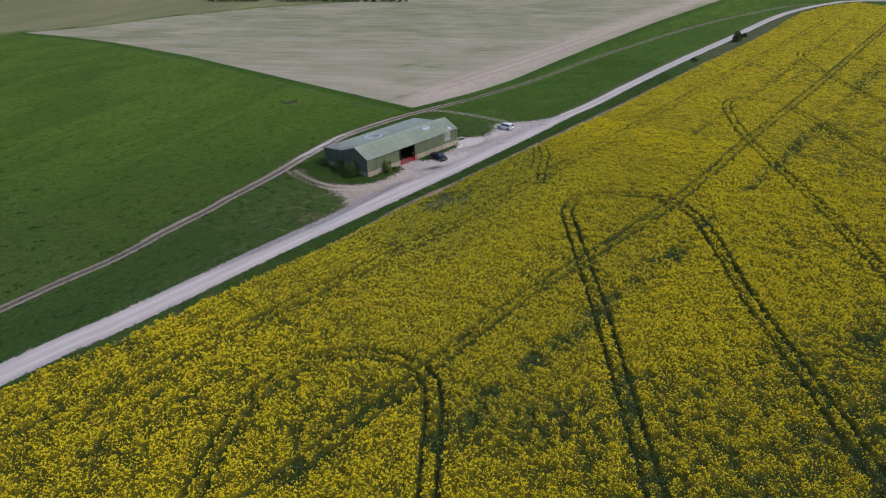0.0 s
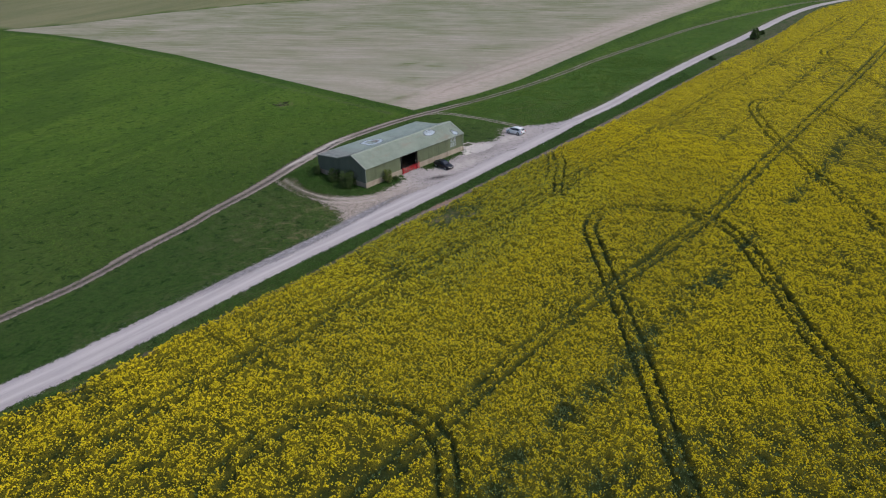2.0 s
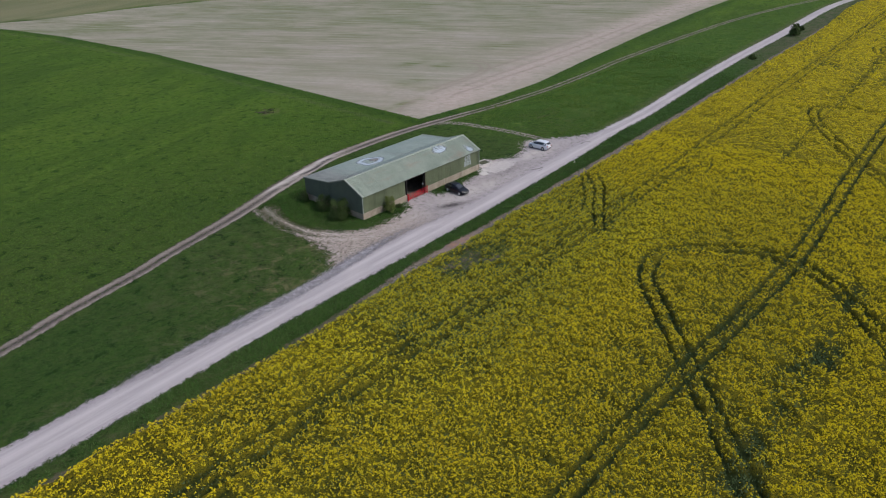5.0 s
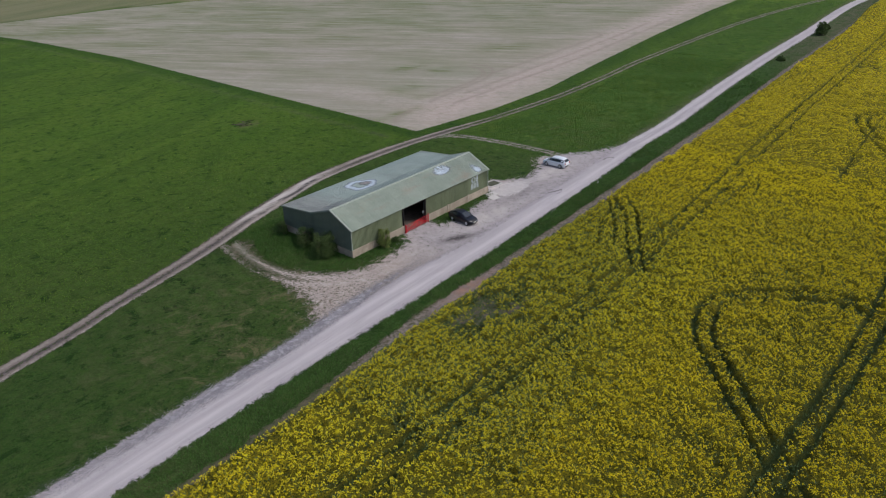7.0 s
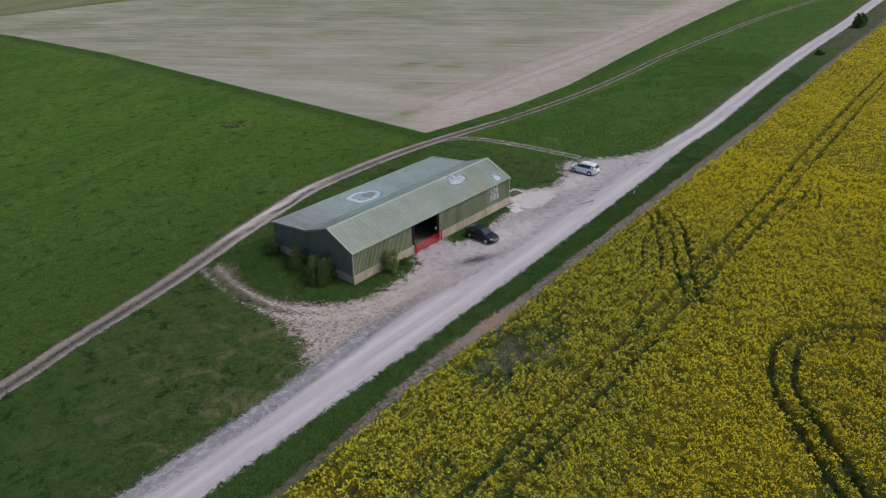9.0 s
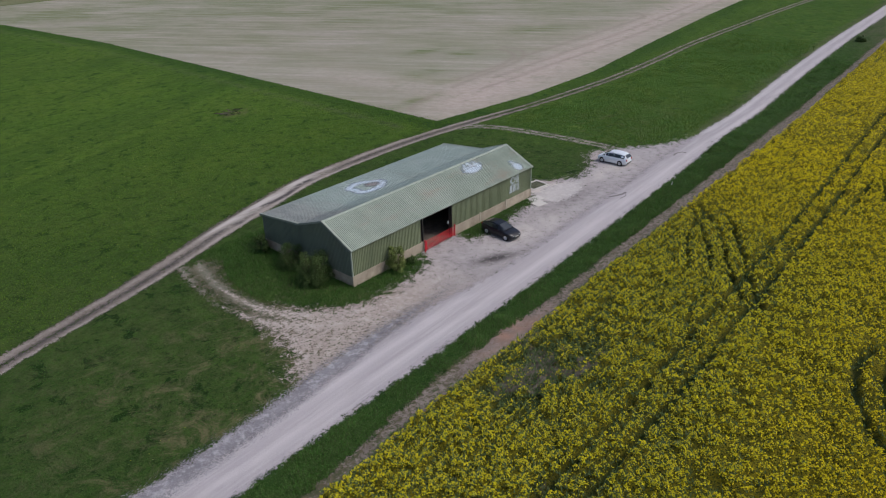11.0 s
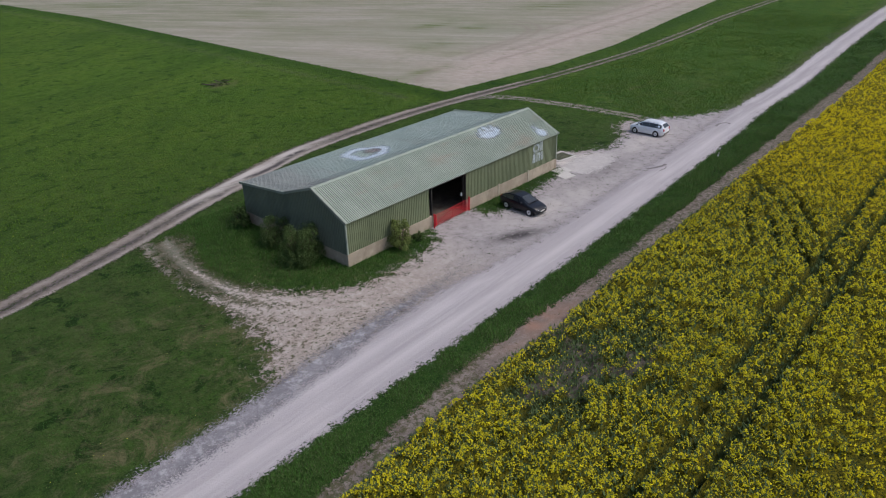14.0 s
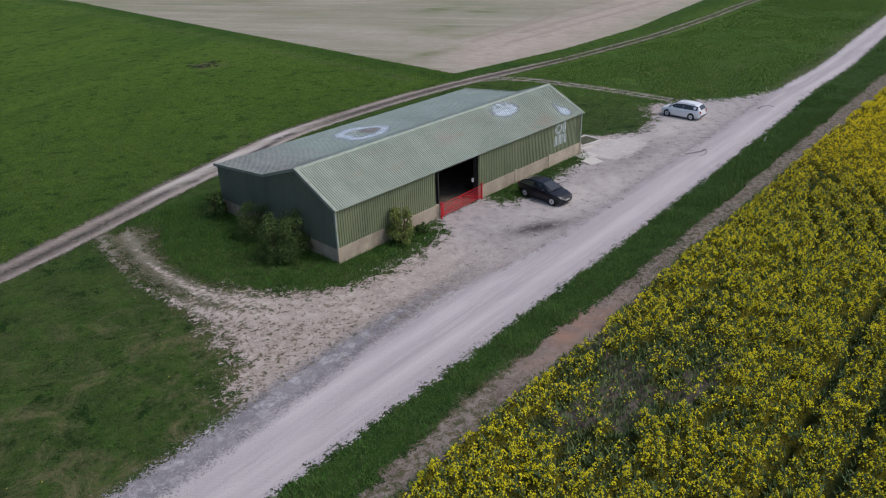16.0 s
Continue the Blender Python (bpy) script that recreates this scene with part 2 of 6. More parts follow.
ROAD = smooth([(-420, -44), (-140, -20.5), (-76, -14.7), (-60, -14.1), (-42, -12.7), (-30, -11.8), (-15, -11.1), (0, -10.4), (15, -9.6), (36, -8.2),
               (55, -6.8), (75, -6.3), (97, -4.2), (120, -2.3), (140, -0.8), (160, 0.3), (185, 1.6), (210, 3.6), (230, 4.9), (250, 5.2), (270, 3.6), (287, 0.0), (303, -6), (316, -24),
               (327, -60), (338, -130), (350, -400)], 2.0)
TRACK = smooth([(-300, -52), (-140, -12), (-69.8, 2.2), (-52, 4.9), (-40, 8.3), (-30, 10.8), (-25, 12.5), (-15, 15.3), (-8.2, 17.5), (-0.7, 20.3), (6.5, 22.5), (14, 24.6),
                (22, 25.3), (31, 25.5), (39, 25.1), (48, 24), (60, 22.4), (80, 21.2), (100, 21.8), (125, 23.2), (187, 23), (231, 19), (271, 11.5), (286, 5)], 1.0)
BRANCH = smooth([(41, 25), (44.6, 22.4), (46.4, 18.8), (47.6, 12), (48.1, 7.2), (48.3, 2)], 1.0)
CROP_EDGE = smooth([(-420, -52), (-140, -26), (-78, -18.9), (-63, -18.9), (-45, -18.7), (-30, -18.5), (-19, -17.9), (-10, -17.2), (0, -16.8), (10, -16.4), (20, -16.0), (30, -15.5),
                    (45, -14.8), (60, -14.2), (80, -13.3), (98, -12.0), (113, -11.1), (140, -9.3), (166, -8.0), (192, -6.3), (215, -3.8), (238, -1.2), (256, -1.0), (270, -2.2), (284, -5),
                    (296, -10), (340, -24)], 2.0)
# wheel lines: points, half gauge, half width of a rut, how green the strip between is
RUTS = (
    ([(-130, -58), (-67, -56.3), (-43, -54.9), (-23, -53.5), (-6, -53.6), (27, -53.8), (72, -50), (136, -45.6), (239, -37), (300, -34)], 0.92, 0.20, 0.14),
    ([(-130, -33), (-81, -30.0), (-54, -29.7), (-34, -29.6), (-14, -29.4), (0, -29.1), (13, -28.5), (38, -27.2), (92, -23.4), (138, -21), (240, -15)], 1.05, 0.14, 0.10),
    ([(-120, -121.7), (-75, -84), (-56.6, -68.7), (-45.2, -59.2), (-42, -54.2), (-42.6, -49.5), (-46.1, -44.2), (-53.7, -42.4), (-61.6, -44.5), (-71.5, -51.4), (-90, -66), (-134, -102)], 0.92, 0.20, 0.12),
    ([(-99, -134), (-60, -101), (-42.7, -85.9), (-30.8, -75.9), (-15.4, -63), (4.3, -45.8), (10.5, -40.9), (15.8, -39.6), (20.6, -41.6), (26, -51.5), (20.4, -61.4), (-0.5, -78.3), (-15.7, -92), (-40, -113), (-64, -134)], 0.92, 0.20, 0.12),
    ([(-33, -134), (0, -107), (20.3, -90.1), (42.8, -72.7), (67.9, -51.5), (86.3, -38.9), (97, -34), (103.5, -36.6), (100.8, -48.7), (83, -67.1), (60, -89), (12, -134)], 0.92, 0.17, 0.12),
    ([(36, -134), (80, -98), (118, -66.3), (138.4, -48.4), (159.1, -32.6), (172, -27.8), (179, -32), (176.4, -41), (150, -66), (70, -134)], 0.92, 0.18, 0.1),
    ([(37.4, -16.9), (34.1, -20.7), (30, -23.4), (24.5, -26.5), (18.5, -30.2)], 0, 0.11, 0),
    ([(36.3, -16.4), (31.2, -20.8), (26.6, -23.5), (19.2, -28.2)], 0, 0.09, 0),
    ([(34.3, -16.6), (29.4, -20.0), (25.4, -22.6), (20.5, -24.8)], 0, 0.09, 0),
    ([(33.7, -18.3), (29.2, -18.9), (24.8, -20.6), (21.0, -22.5)], 0, 0.08, 0),
    ([(41.4, -29.6), (52.0, -29.4), (55.6, -29.4), (53.4, -31.0), (48.4, -31.8)], 0, 0.08, 0),
    ([(250, -22), (230, -24.1), (198, -28.0), (159, -31.4), (128, -34.8), (82, -37.8), (61, -39.7)], 0, 0.05, 0.22),
    ([(30.3, -69.8), (25.8, -73.3), (18.3, -79.0)], 0, 0.10, 0.2),
)
STRIPE = smooth([(-50, -64.6), (-32, -63.4), (-20, -63.8), (-6, -63.2), (14, -63.4), (40, -62.0), (55, -61.6), (76, -59.8), (104, -58.4), (127, -56.6), (172, -52)], 2.0)


def value_noise(x, y, scale, seed=0, octaves=3):
    """Smooth noise in 0..1 over the plan."""
    out, amp, tot = 0.0, 1.0, 0.0
    for o in range(octaves):
        r = np.random.default_rng(seed + o * 31)
        g = r.random((256, 256))
        u, v = x * scale * 2 ** o, y * scale * 2 ** o
        i, j = np.floor(u).astype(int), np.floor(v).astype(int)
        fu, fv = u - i, v - j
        fu, fv = fu * fu * (3 - 2 * fu), fv * fv * (3 - 2 * fv)
        i0, i1, j0, j1 = i % 256, (i + 1) % 256, j % 256, (j + 1) % 256
        n = (g[i0, j0] * (1 - fu) + g[i1, j0] * fu) * (1 - fv) + (g[i0, j1] * (1 - fu) + g[i1, j1] * fu) * fv
        out, tot, amp = out + n * amp, tot + amp, amp * 0.5
    return out / tot


def mesh_object(name, verts, faces, material, parent=None, attrs=None, shade=False):
    me = bpy.data.meshes.new(name)
    v = np.asarray(verts, np.float32)
    f = np.asarray(faces, np.int32)
    k = f.shape[1]
    me.vertices.add(len(v))
    me.vertices.foreach_set("co", v.ravel())
    me.loops.add(f.size)
    me.loops.foreach_set("vertex_index", f.ravel())
    me.polygons.add(len(f))
    me.polygons.foreach_set("loop_start", np.arange(0, f.size, k, dtype=np.int32))
    me.polygons.foreach_set("loop_total", np.full(len(f), k, np.int32))
    me.polygons.foreach_set("use_smooth", np.full(len(f), shade))
    me.update(calc_edges=True)
    me.materials.append(material)
    for key, val in (attrs or {}).items():
        a = me.attributes.new(key, "FLOAT", "POINT")
        a.data.foreach_set("value", np.asarray(val, np.float32))
    ob = new(name, me)
    ob.parent = parent
    return ob


def grid_faces(nu, nv):
    i = np.arange((nu - 1) * nv).reshape(nu - 1, nv)[:, :-1].ravel()
    return np.stack([i, i + nv, i + nv + 1, i + 1], 1)


def sheet(name, xs, ys, height, material, attrs=None, keep=None, shade=True):
    """A sheet over the plan; height and attrs are functions of x, y."""
    X, Y = np.meshgrid(xs, ys, indexing="ij")
    x, y = X.ravel(), Y.ravel()
    f = grid_faces(len(xs), len(ys))
    z = height(x, y)
    at = {k: g(x, y) for k, g in (attrs or {}).items()}
    if keep is not None:
        ok = keep(x, y)
        f = f[ok[f].any(1)]
        used = np.unique(f)
        remap = np.full(len(x), -1)
        remap[used] = np.arange(len(used))
        f, x, y, z = remap[f], x[used], y[used], z[used]
        at = {k: v[used] for k, v in at.items()}
    return mesh_object(name, np.stack([x, y, z], 1), f, material, attrs=at, shade=shade)


def ribbon(name, line, offsets, heights, material, attrs):
    """A strip along a line; attrs: functions of (x, y, offset)."""
    p = np.asarray(line)
    d = np.gradient(p, axis=0)
    d /= np.linalg.norm(d, axis=1)[:, None]
    nrm = np.stack([-d[:, 1], d[:, 0]], 1)
    o = np.asarray(offsets, float)
    v = p[:, None, :] + nrm[:, None, :] * o[None, :, None]
    z = np.broadcast_to(np.asarray(heights, float), (len(p), len(o)))
    x, y = v[..., 0].ravel(), v[..., 1].ravel()
    off = np.broadcast_to(o, z.shape).ravel()
    at = {k: g(x, y, off) for k, g in attrs.items()}
    return mesh_object(name, np.stack([x, y, z.ravel()], 1), grid_faces(len(p), len(o))[:, ::-1], material, attrs=at, shade=True)


def spread(lo, hi, near_lo, near_hi, fine, growth=1.35):
    """Grid lines, fine in the middle stretch and widening outwards."""
    mid = list(np.arange(near_lo, near_hi + fine / 2, fine))
    s, left, right = fine, [], []
    v = near_lo
    while v > lo:
        s *= growth
        v -= s
        left.append(v)
    s, v = fine, near_hi
    while v < hi:
        s *= growth
        v += s
        right.append(v)
    return np.array(left[::-1] + mid + right)


def step01(v, lo, hi):
    t = np.clip((v - lo) / (hi - lo), 0, 1)
    return t * t * (3 - 2 * t)


def land(x, y):
    """Level ground round the barn, low swells far off."""
    far = np.clip((np.hypot(x - 40, y) - 420) / 900, 0, 1)
    return (value_noise(x, y, 0.0011, 5, 3) - 0.45) * 46 * far




# tilled field
def inside_field(x, y):
    """Metres inside the tilled field (negative outside)."""
    left = x + 0.7 - np.interp(y, [20, 137, 185, 212, 238, 300], [43.8, 43.0, 38.5, 33.0, 25.0, 5])
    right = y - np.interp(x, [0, 45, 64, 84, 113, 155, 203, 268, 420], [32, 28.6, 26.4, 26.6, 30.5, 35.5, 40, 43.5, 52])
    far = np.interp(x, [0, 26, 46, 84, 123, 160, 210, 280, 420], [242, 236, 227, 223, 212, 193, 172, 150, 120]) - y
    return np.minimum(np.minimum(left, right), far)


def margin(x, y):
    """Long dark grass round the tilled field."""
    d = -inside_field(x, y) + 1.2 * (value_noise(x, y, 0.25, 71) - 0.5)
    left = 0.7 * step01(d, -0.5, 0.3) * (1 - step01(d, 2.6, 4.6)) * (y > 24) * (x < 52)
    verge = np.interp(x, ROAD[:, 0], ROAD[:, 1]) - y
    low = 0.75 * ((verge > 1.6) & (verge < 9)) * np.clip((x + 42) / 18, 0.3, 1)
    west = 0.45 * step01(-x, 16, 40) * step01(np.interp(x, TRACK[:, 0], TRACK[:, 1]) - y, 0.5, 3.0) * (verge < -2)
    return np.clip(low + left + west + 0.6 * np.exp(-((d - 2.0) / 2.4) ** 2) * (x > 50) * (y < 60), 0, 1)


def pasture(x, y):
    """Grazed, yellower grass on the far side of the track."""
    t = np.clip((y - 8 + 0.45 * (x + 10)) / 60, 0, 1)
    past_track = np.clip((y - np.interp(x, TRACK[:, 0], TRACK[:, 1])) / 3, 0, 1)
    east = 0.30 * np.clip((x - 40) / 14, 0, 1) * (1 - past_track) * (y > np.interp(x, ROAD[:, 0], ROAD[:, 1]))
    return np.clip(east + t * t * (3 - 2 * t) * (0.25 + 0.22 * past_track) + 0.26 * past_track + 0.35 * (value_noise(x, y, 0.012, 61) - 0.5), 0, 1)


def worn(x, y):
    """Dry, trodden grass near the road and the yard."""
    return 0.85 * np.exp(-(((x + 18) / 18) ** 2 + ((y + 2) / 9) ** 2)) + 0.55 * np.exp(-(((x - 60) / 9) ** 2 + ((y - 6) / 7) ** 2)) + 0.06 + 1.1 * np.exp(-(((x - 26.2) / 2.6) ** 2 + ((y - 58.6) / 2.4) ** 2))\
        + 0.8 * np.exp(-((y - np.interp(x, ROAD[:, 0], ROAD[:, 1]) - 4.3) / 1.1) ** 2) * (x < -5) * (x > -60)\
        + 0.8 * np.exp(-((np.interp(x, ROAD[:, 0], ROAD[:, 1]) - y - 6.5) / 2.0) ** 2) * np.clip((x - 35) / 25, 0, 1) * (x < 270)\
        + 0.6 * np.exp(-((np.interp(x, ROAD[:, 0], ROAD[:, 1]) - y - 4.6) / 2.0) ** 2) * np.clip((-20 - x) / 16, 0, 1)


def stubble(x, y):
    """The pale olive field beyond the tilled one."""
    edge = np.interp(x, [-400, 0, 26, 46, 84, 123, 160, 210, 280, 420], [330, 242, 236, 227, 223, 212, 193, 172, 150, 120])
    return np.clip((y - edge - 1.5) / 2, 0, 1) * np.clip((235 - x) / 30, 0, 1)


def lodged(x, y):
    """Long laid grass between the track and the road, east of the barn."""
    t = np.interp(x, TRACK[:, 0], TRACK[:, 1]) - y
    r = y - np.interp(x, ROAD[:, 0], ROAD[:, 1])
    return step01(x, 40, 52) * step01(t, 1.2, 3.0) * step01(r, 1.8, 3.4) * (1 - 0.5 * step01(x, 150, 220))


def dull(x, y):
    """Dull worn grass beside the far road."""
    r = np.interp(x, ROAD[:, 0], ROAD[:, 1]) - y
    line = 0.9 * np.exp(-((-inside_field(x, y) - 5.6) / 0.7) ** 2) * (y > 30) * (x < 46) * 0.5
    left = 0.8 * np.exp(-((r + 2.2) / 0.9) ** 2) * step01(x, 56, 70)
    return np.clip(line + left + 0.85 * step01(r, 1.2, 2.4) * step01(x, 120, 165) * (x < 300), 0, 1)


ground = tagged(sheet("ground", spread(-3200, 3400, -120, 300, 1.5, 1.2), spread(-3200, 3400, -30, 200, 1.5, 1.2), land, M_GRASS,
                      {"pasture": pasture, "worn": worn, "margin": margin, "stubble": stubble, "lodged": lodged, "dull": dull}),
                "short mottled green meadow grass reaching the horizon", "grass", kind="structure")
TURN_LINES = [smooth(p, 1.5) for p in (
    [(65, 43.5), (74.6, 43.6), (83.6, 45.4), (87, 47), (89.6, 50.2), (90.4, 54)], [(60, 40.5), (69, 41.6), (81.3, 43.1), (88, 45.4), (92, 49), (93.3, 54.5)],
    [(88, 45.2), (105.7, 45.7), (120.7, 46.3), (140, 47.3), (146, 49.2), (146.8, 53)], [(62, 35.5), (90, 36.4), (105.5, 36.9), (131.5, 38.6), (180, 43)], [(44.6, 35.9), (48.4, 38.3), (53, 39.2)],
    [(70, 38.8), (95, 40.2), (125, 42), (170, 46)])]


def scraped(x, y):
    """Dark lines where the drill turned and ran along the headland."""
    d = np.minimum.reduce([np.abs(line_distance(x, y, q)) for q in TURN_LINES])
    return np.exp(-(d / 0.55) ** 2)


def flush_of(x, y):
    """Green flushes: stronger far off, in a few plots near the corner."""
    g = 0.30 + np.clip((x - 40) / 260 + (y - 50) / 200, 0, 0.7) * 0.9
    for cx, cy, rx, ry, a in ((80.2, 65.5, 5.0, 2.6, 1.1), (81.5, 57.5, 4.0, 3.0, 0.9), (51, 39.6, 5.0, 1.6, 1.1), (59.6, 36.6, 5.5, 1.5, 0.9), (58.4, 51.2, 4.0, 3.0, 0.5), (68, 52.5, 6.0, 3.5, 0.55), (110, 61, 8.0, 5.0, 0.45), (62, 44, 5.0, 2.0, 0.5)):
        g = g + a * np.exp(-((x - cx) / rx) ** 2 - ((y - cy) / ry) ** 2)
    return g


field_x, field_y = np.concatenate([np.arange(18, 56, 0.8), np.arange(56, 140, 1.0), np.arange(140, 340, 1.6)]), np.arange(22, 246, 0.8)
field = sheet("field", field_x, field_y, lambda x, y: np.full_like(x, 0.03), M_FIELD,
              {"cover": lambda x, y: np.clip(0.5 + inside_field(x, y) / 2.4, 0, 1),
               "sprout": flush_of,
               "turns": lambda x, y: np.clip(0.9 * np.exp(-((inside_field(x, y) - 9) / 7) ** 2) * (1 - step01(y, 55, 85)) * step01(x, 44, 66) + 0.6 * np.exp(-(((x - 53) / 11) ** 2 + ((y - 32) / 5) ** 2)), 0, 1),
               "scrape": lambda x, y: 0.62 * scraped(x, y)},
              keep=lambda x, y: inside_field(x, y) > -2)
tagged(field, "pale tilled field with faint drill rows and green sprouts", "field", kind="structure")

# road, track and yard
def road_cover(x, y, o):
    """Full beside the barn, narrower towards the hills; on the yard's side it fades into the gravel."""
    far = np.clip((x - 50) / 14, 0, 1)
    half = 2.45 - 0.85 * far
    yard_side = (o > 0) * np.clip((x - 2) / 8, 0, 1) * (1 - far)
    return np.clip(0.5 + (half - 1.05 * yard_side - np.abs(o)) / (1.3 + 0.9 * yard_side), 0, 1)


def dark_pools(x, y):
    return (np.exp(-(((x - 12.6) / 2.2) ** 2 + ((y + 6.6 + 0.4 * (x - 12.6)) / 0.8) ** 2)) * 1.15
            + 0.35 * np.exp(-(((x - 30) / 6) ** 2 + ((y + 4.2) / 1.3) ** 2)))


road_off = np.array([-3.1, -2.6, -2.2, -1.6, -0.9, -0.3, 0.3, 0.9, 1.6, 2.2, 2.6, 3.1])
road = ribbon("road", ROAD, road_off, np.maximum(0.086 - 0.042 * (np.abs(road_off) / 2.6) ** 1.5, 0.0435), M_ROAD,
              {"cover": road_cover, "rut": lambda x, y, o: np.exp(-((np.abs(o) - 0.95) / 0.45) ** 2) * (0.9 - 0.35 * step01(x, 70, 130) - 0.9 * ((o > 0.4) & (x > 6) & (x < 62))), "weed": lambda x, y, o: 0 * o,
               "stain": lambda x, y, o: 0.35 * dark_pools(x, y),
               "grey": lambda x, y, o: 0.95 * np.clip((o - 0.7) / 0.8, 0, 1) * np.clip((x - 4) / 10, 0, 1) * np.clip((64 - x) / 10, 0, 1)})
tagged(road, "pale chalk and gravel farm road", "road", kind="structure")

track_off = np.array([-2.2, -1.7, -1.35, -1.1, -0.9, -0.7, -0.45, 0, 0.45, 0.7, 0.9, 1.1, 1.35, 1.7, 2.2])
near_white = lambda x: np.exp(-((x - 8.5) / 11) ** 4)
step_in = lambda x: 0.75 + 0.25 * np.sin(x * 0.55 + 1.0)
near_barn = lambda x: np.exp(-((x - 4) / 13) ** 2)
track = ribbon("dirt_track", TRACK, track_off, 0.045 - 0.02 * np.exp(-((np.abs(track_off) - 0.9) / 0.3) ** 2), M_TRACK,
               {"cover": lambda x, y, o: np.clip(0.5 + (1.10 + 0.25 * near_barn(x) - 0.16 * np.clip((-12 - x) / 8, 0, 1) + 0.35 * (o > 0) * (x > -45) * (x < 34) - np.abs(o)) / 0.9, 0, 1)
                - (0.40 + 0.06 * (x > 45) + 0.10 * np.clip((-12 - x) / 8, 0, 1)) * np.exp(-(o / 0.42) ** 2) * (1 - 0.7 * near_barn(x)) - 0.26 * np.clip((x - 45) / 12, 0, 1),
                "rut": lambda x, y, o: np.clip((0.40 - 0.22 * np.clip((-2 - x) / 6, 0, 1) * (o > 0)) * np.exp(-((np.abs(o) - 0.9) / 0.22) ** 2) + 0.9 * near_white(x) * np.clip((o + 0.5) / 0.4, 0.25, 1) * np.clip((1.35 - o) / 0.3, 0, 1), 0, 1),
                "weed": lambda x, y, o: np.exp(-(o / 0.45) ** 2) * 0.9 + (np.abs(o) > 1.3) * 0.8, "grey": lambda x, y, o: 0 * o,
                "stain": lambda x, y, o: 1.25 * np.exp(-((o + 0.10) / 0.40) ** 2) * (0.45 + 0.35 * step_in(x)) * (1 - 0.8 * near_white(x)) + 1.3 * near_white(x) * np.exp(-((o + 0.35 + 0.25 * np.sin(x * 0.8)) / 0.26) ** 2) * step01(value_noise(x, y, 0.35, 83, 2), 0.42, 0.56)
                + 0.75 * np.exp(-((o - 1.6) / 0.34) ** 2) * (x > -45) * (x < 30) * step01(value_noise(x, y, 0.3, 85, 2), 0.3, 0.6)})
tagged(track, "worn two-rut dirt track through the meadow", "track", kind="structure")
branch = ribbon("dirt_path", BRANCH, track_off * 0.8, np.full(15, 0.03), M_TRACK,
                {"cover": lambda x, y, o: np.clip(0.5 + (0.80 - np.abs(o)) / 1.4, 0, 1) - 0.6 * np.exp(-(o / 0.34) ** 2) - 0.06,
                 "rut": lambda x, y, o: 0.45 + 0 * o, "weed": lambda x, y, o: 0.8 + 0 * o, "stain": lambda x, y, o: 0 * o})
tagged(branch, "faint wheel-worn path joining the track and the yard", "path", kind="structure")

OUTER = smooth([(-9.2, 16.2), (-9.6, 11), (-10.0, 3.6), (-10.0, -1.2), (-10.6, -4.4), (-12.6, -7.4), (-12, -10.6), (14, -9.9), (36, -8.5), (60, -7.0), (53, -3), (47.6, 1.2),
                (44, 2.2), (40.5, -0.2), (36.1, -0.9), (33.5, 0.6), (30.6, 2.6), (28.2, 2.0), (27.4, -1.3), (22.9, -1.7), (17.7, -2.9), (14.4, -2.0), (13.9, 0.1),
                (9.2, 0.1), (8.3, -1.6), (7.1, -2.4), (3.2, -3.2), (-0.3, -3.2), (-2.4, -2.6), (-4.9, -0.3), (-6.5, 3.1), (-7.2, 6.6), (-6.5, 10.8), (-5.0, 15), (-9.2, 16.2)], 0.8)


def inside_line(x, y, line):
    """Even-odd test of points in a closed line."""
    odd = np.zeros(x.shape, bool)
    for (x0, y0), (x1, y1) in zip(line[:-1], line[1:]):
        cross = (y0 > y) != (y1 > y)
        odd ^= cross & (x < (x1 - x0) * (y - y0) / ((y1 - y0) if y1 != y0 else 1e-9) + x0)
    return odd


def yard_depth(x, y):
    return np.abs(line_distance(x, y, OUTER)) * np.where(inside_line(x, y, OUTER), 1, -1)


FAN = smooth([(-7.4, 16.5), (-8.7, 11), (-9.0, 5), (-7.6, 0.2), (-3.6, -4.0), (2.5, -5.6), (10, -6.2)], 0.8)


def fan_ruts(x, y):
    """The two wheel paths that swing from the track to the road."""
    d = line_distance(x, y, FAN)
    return np.clip(np.exp(-((np.abs(d) - 0.85) / 0.42) ** 2) + 0.8 * np.exp(-((d - 2.4) / 0.4) ** 2) * (y < 4), 0, 1) * (x < 8)


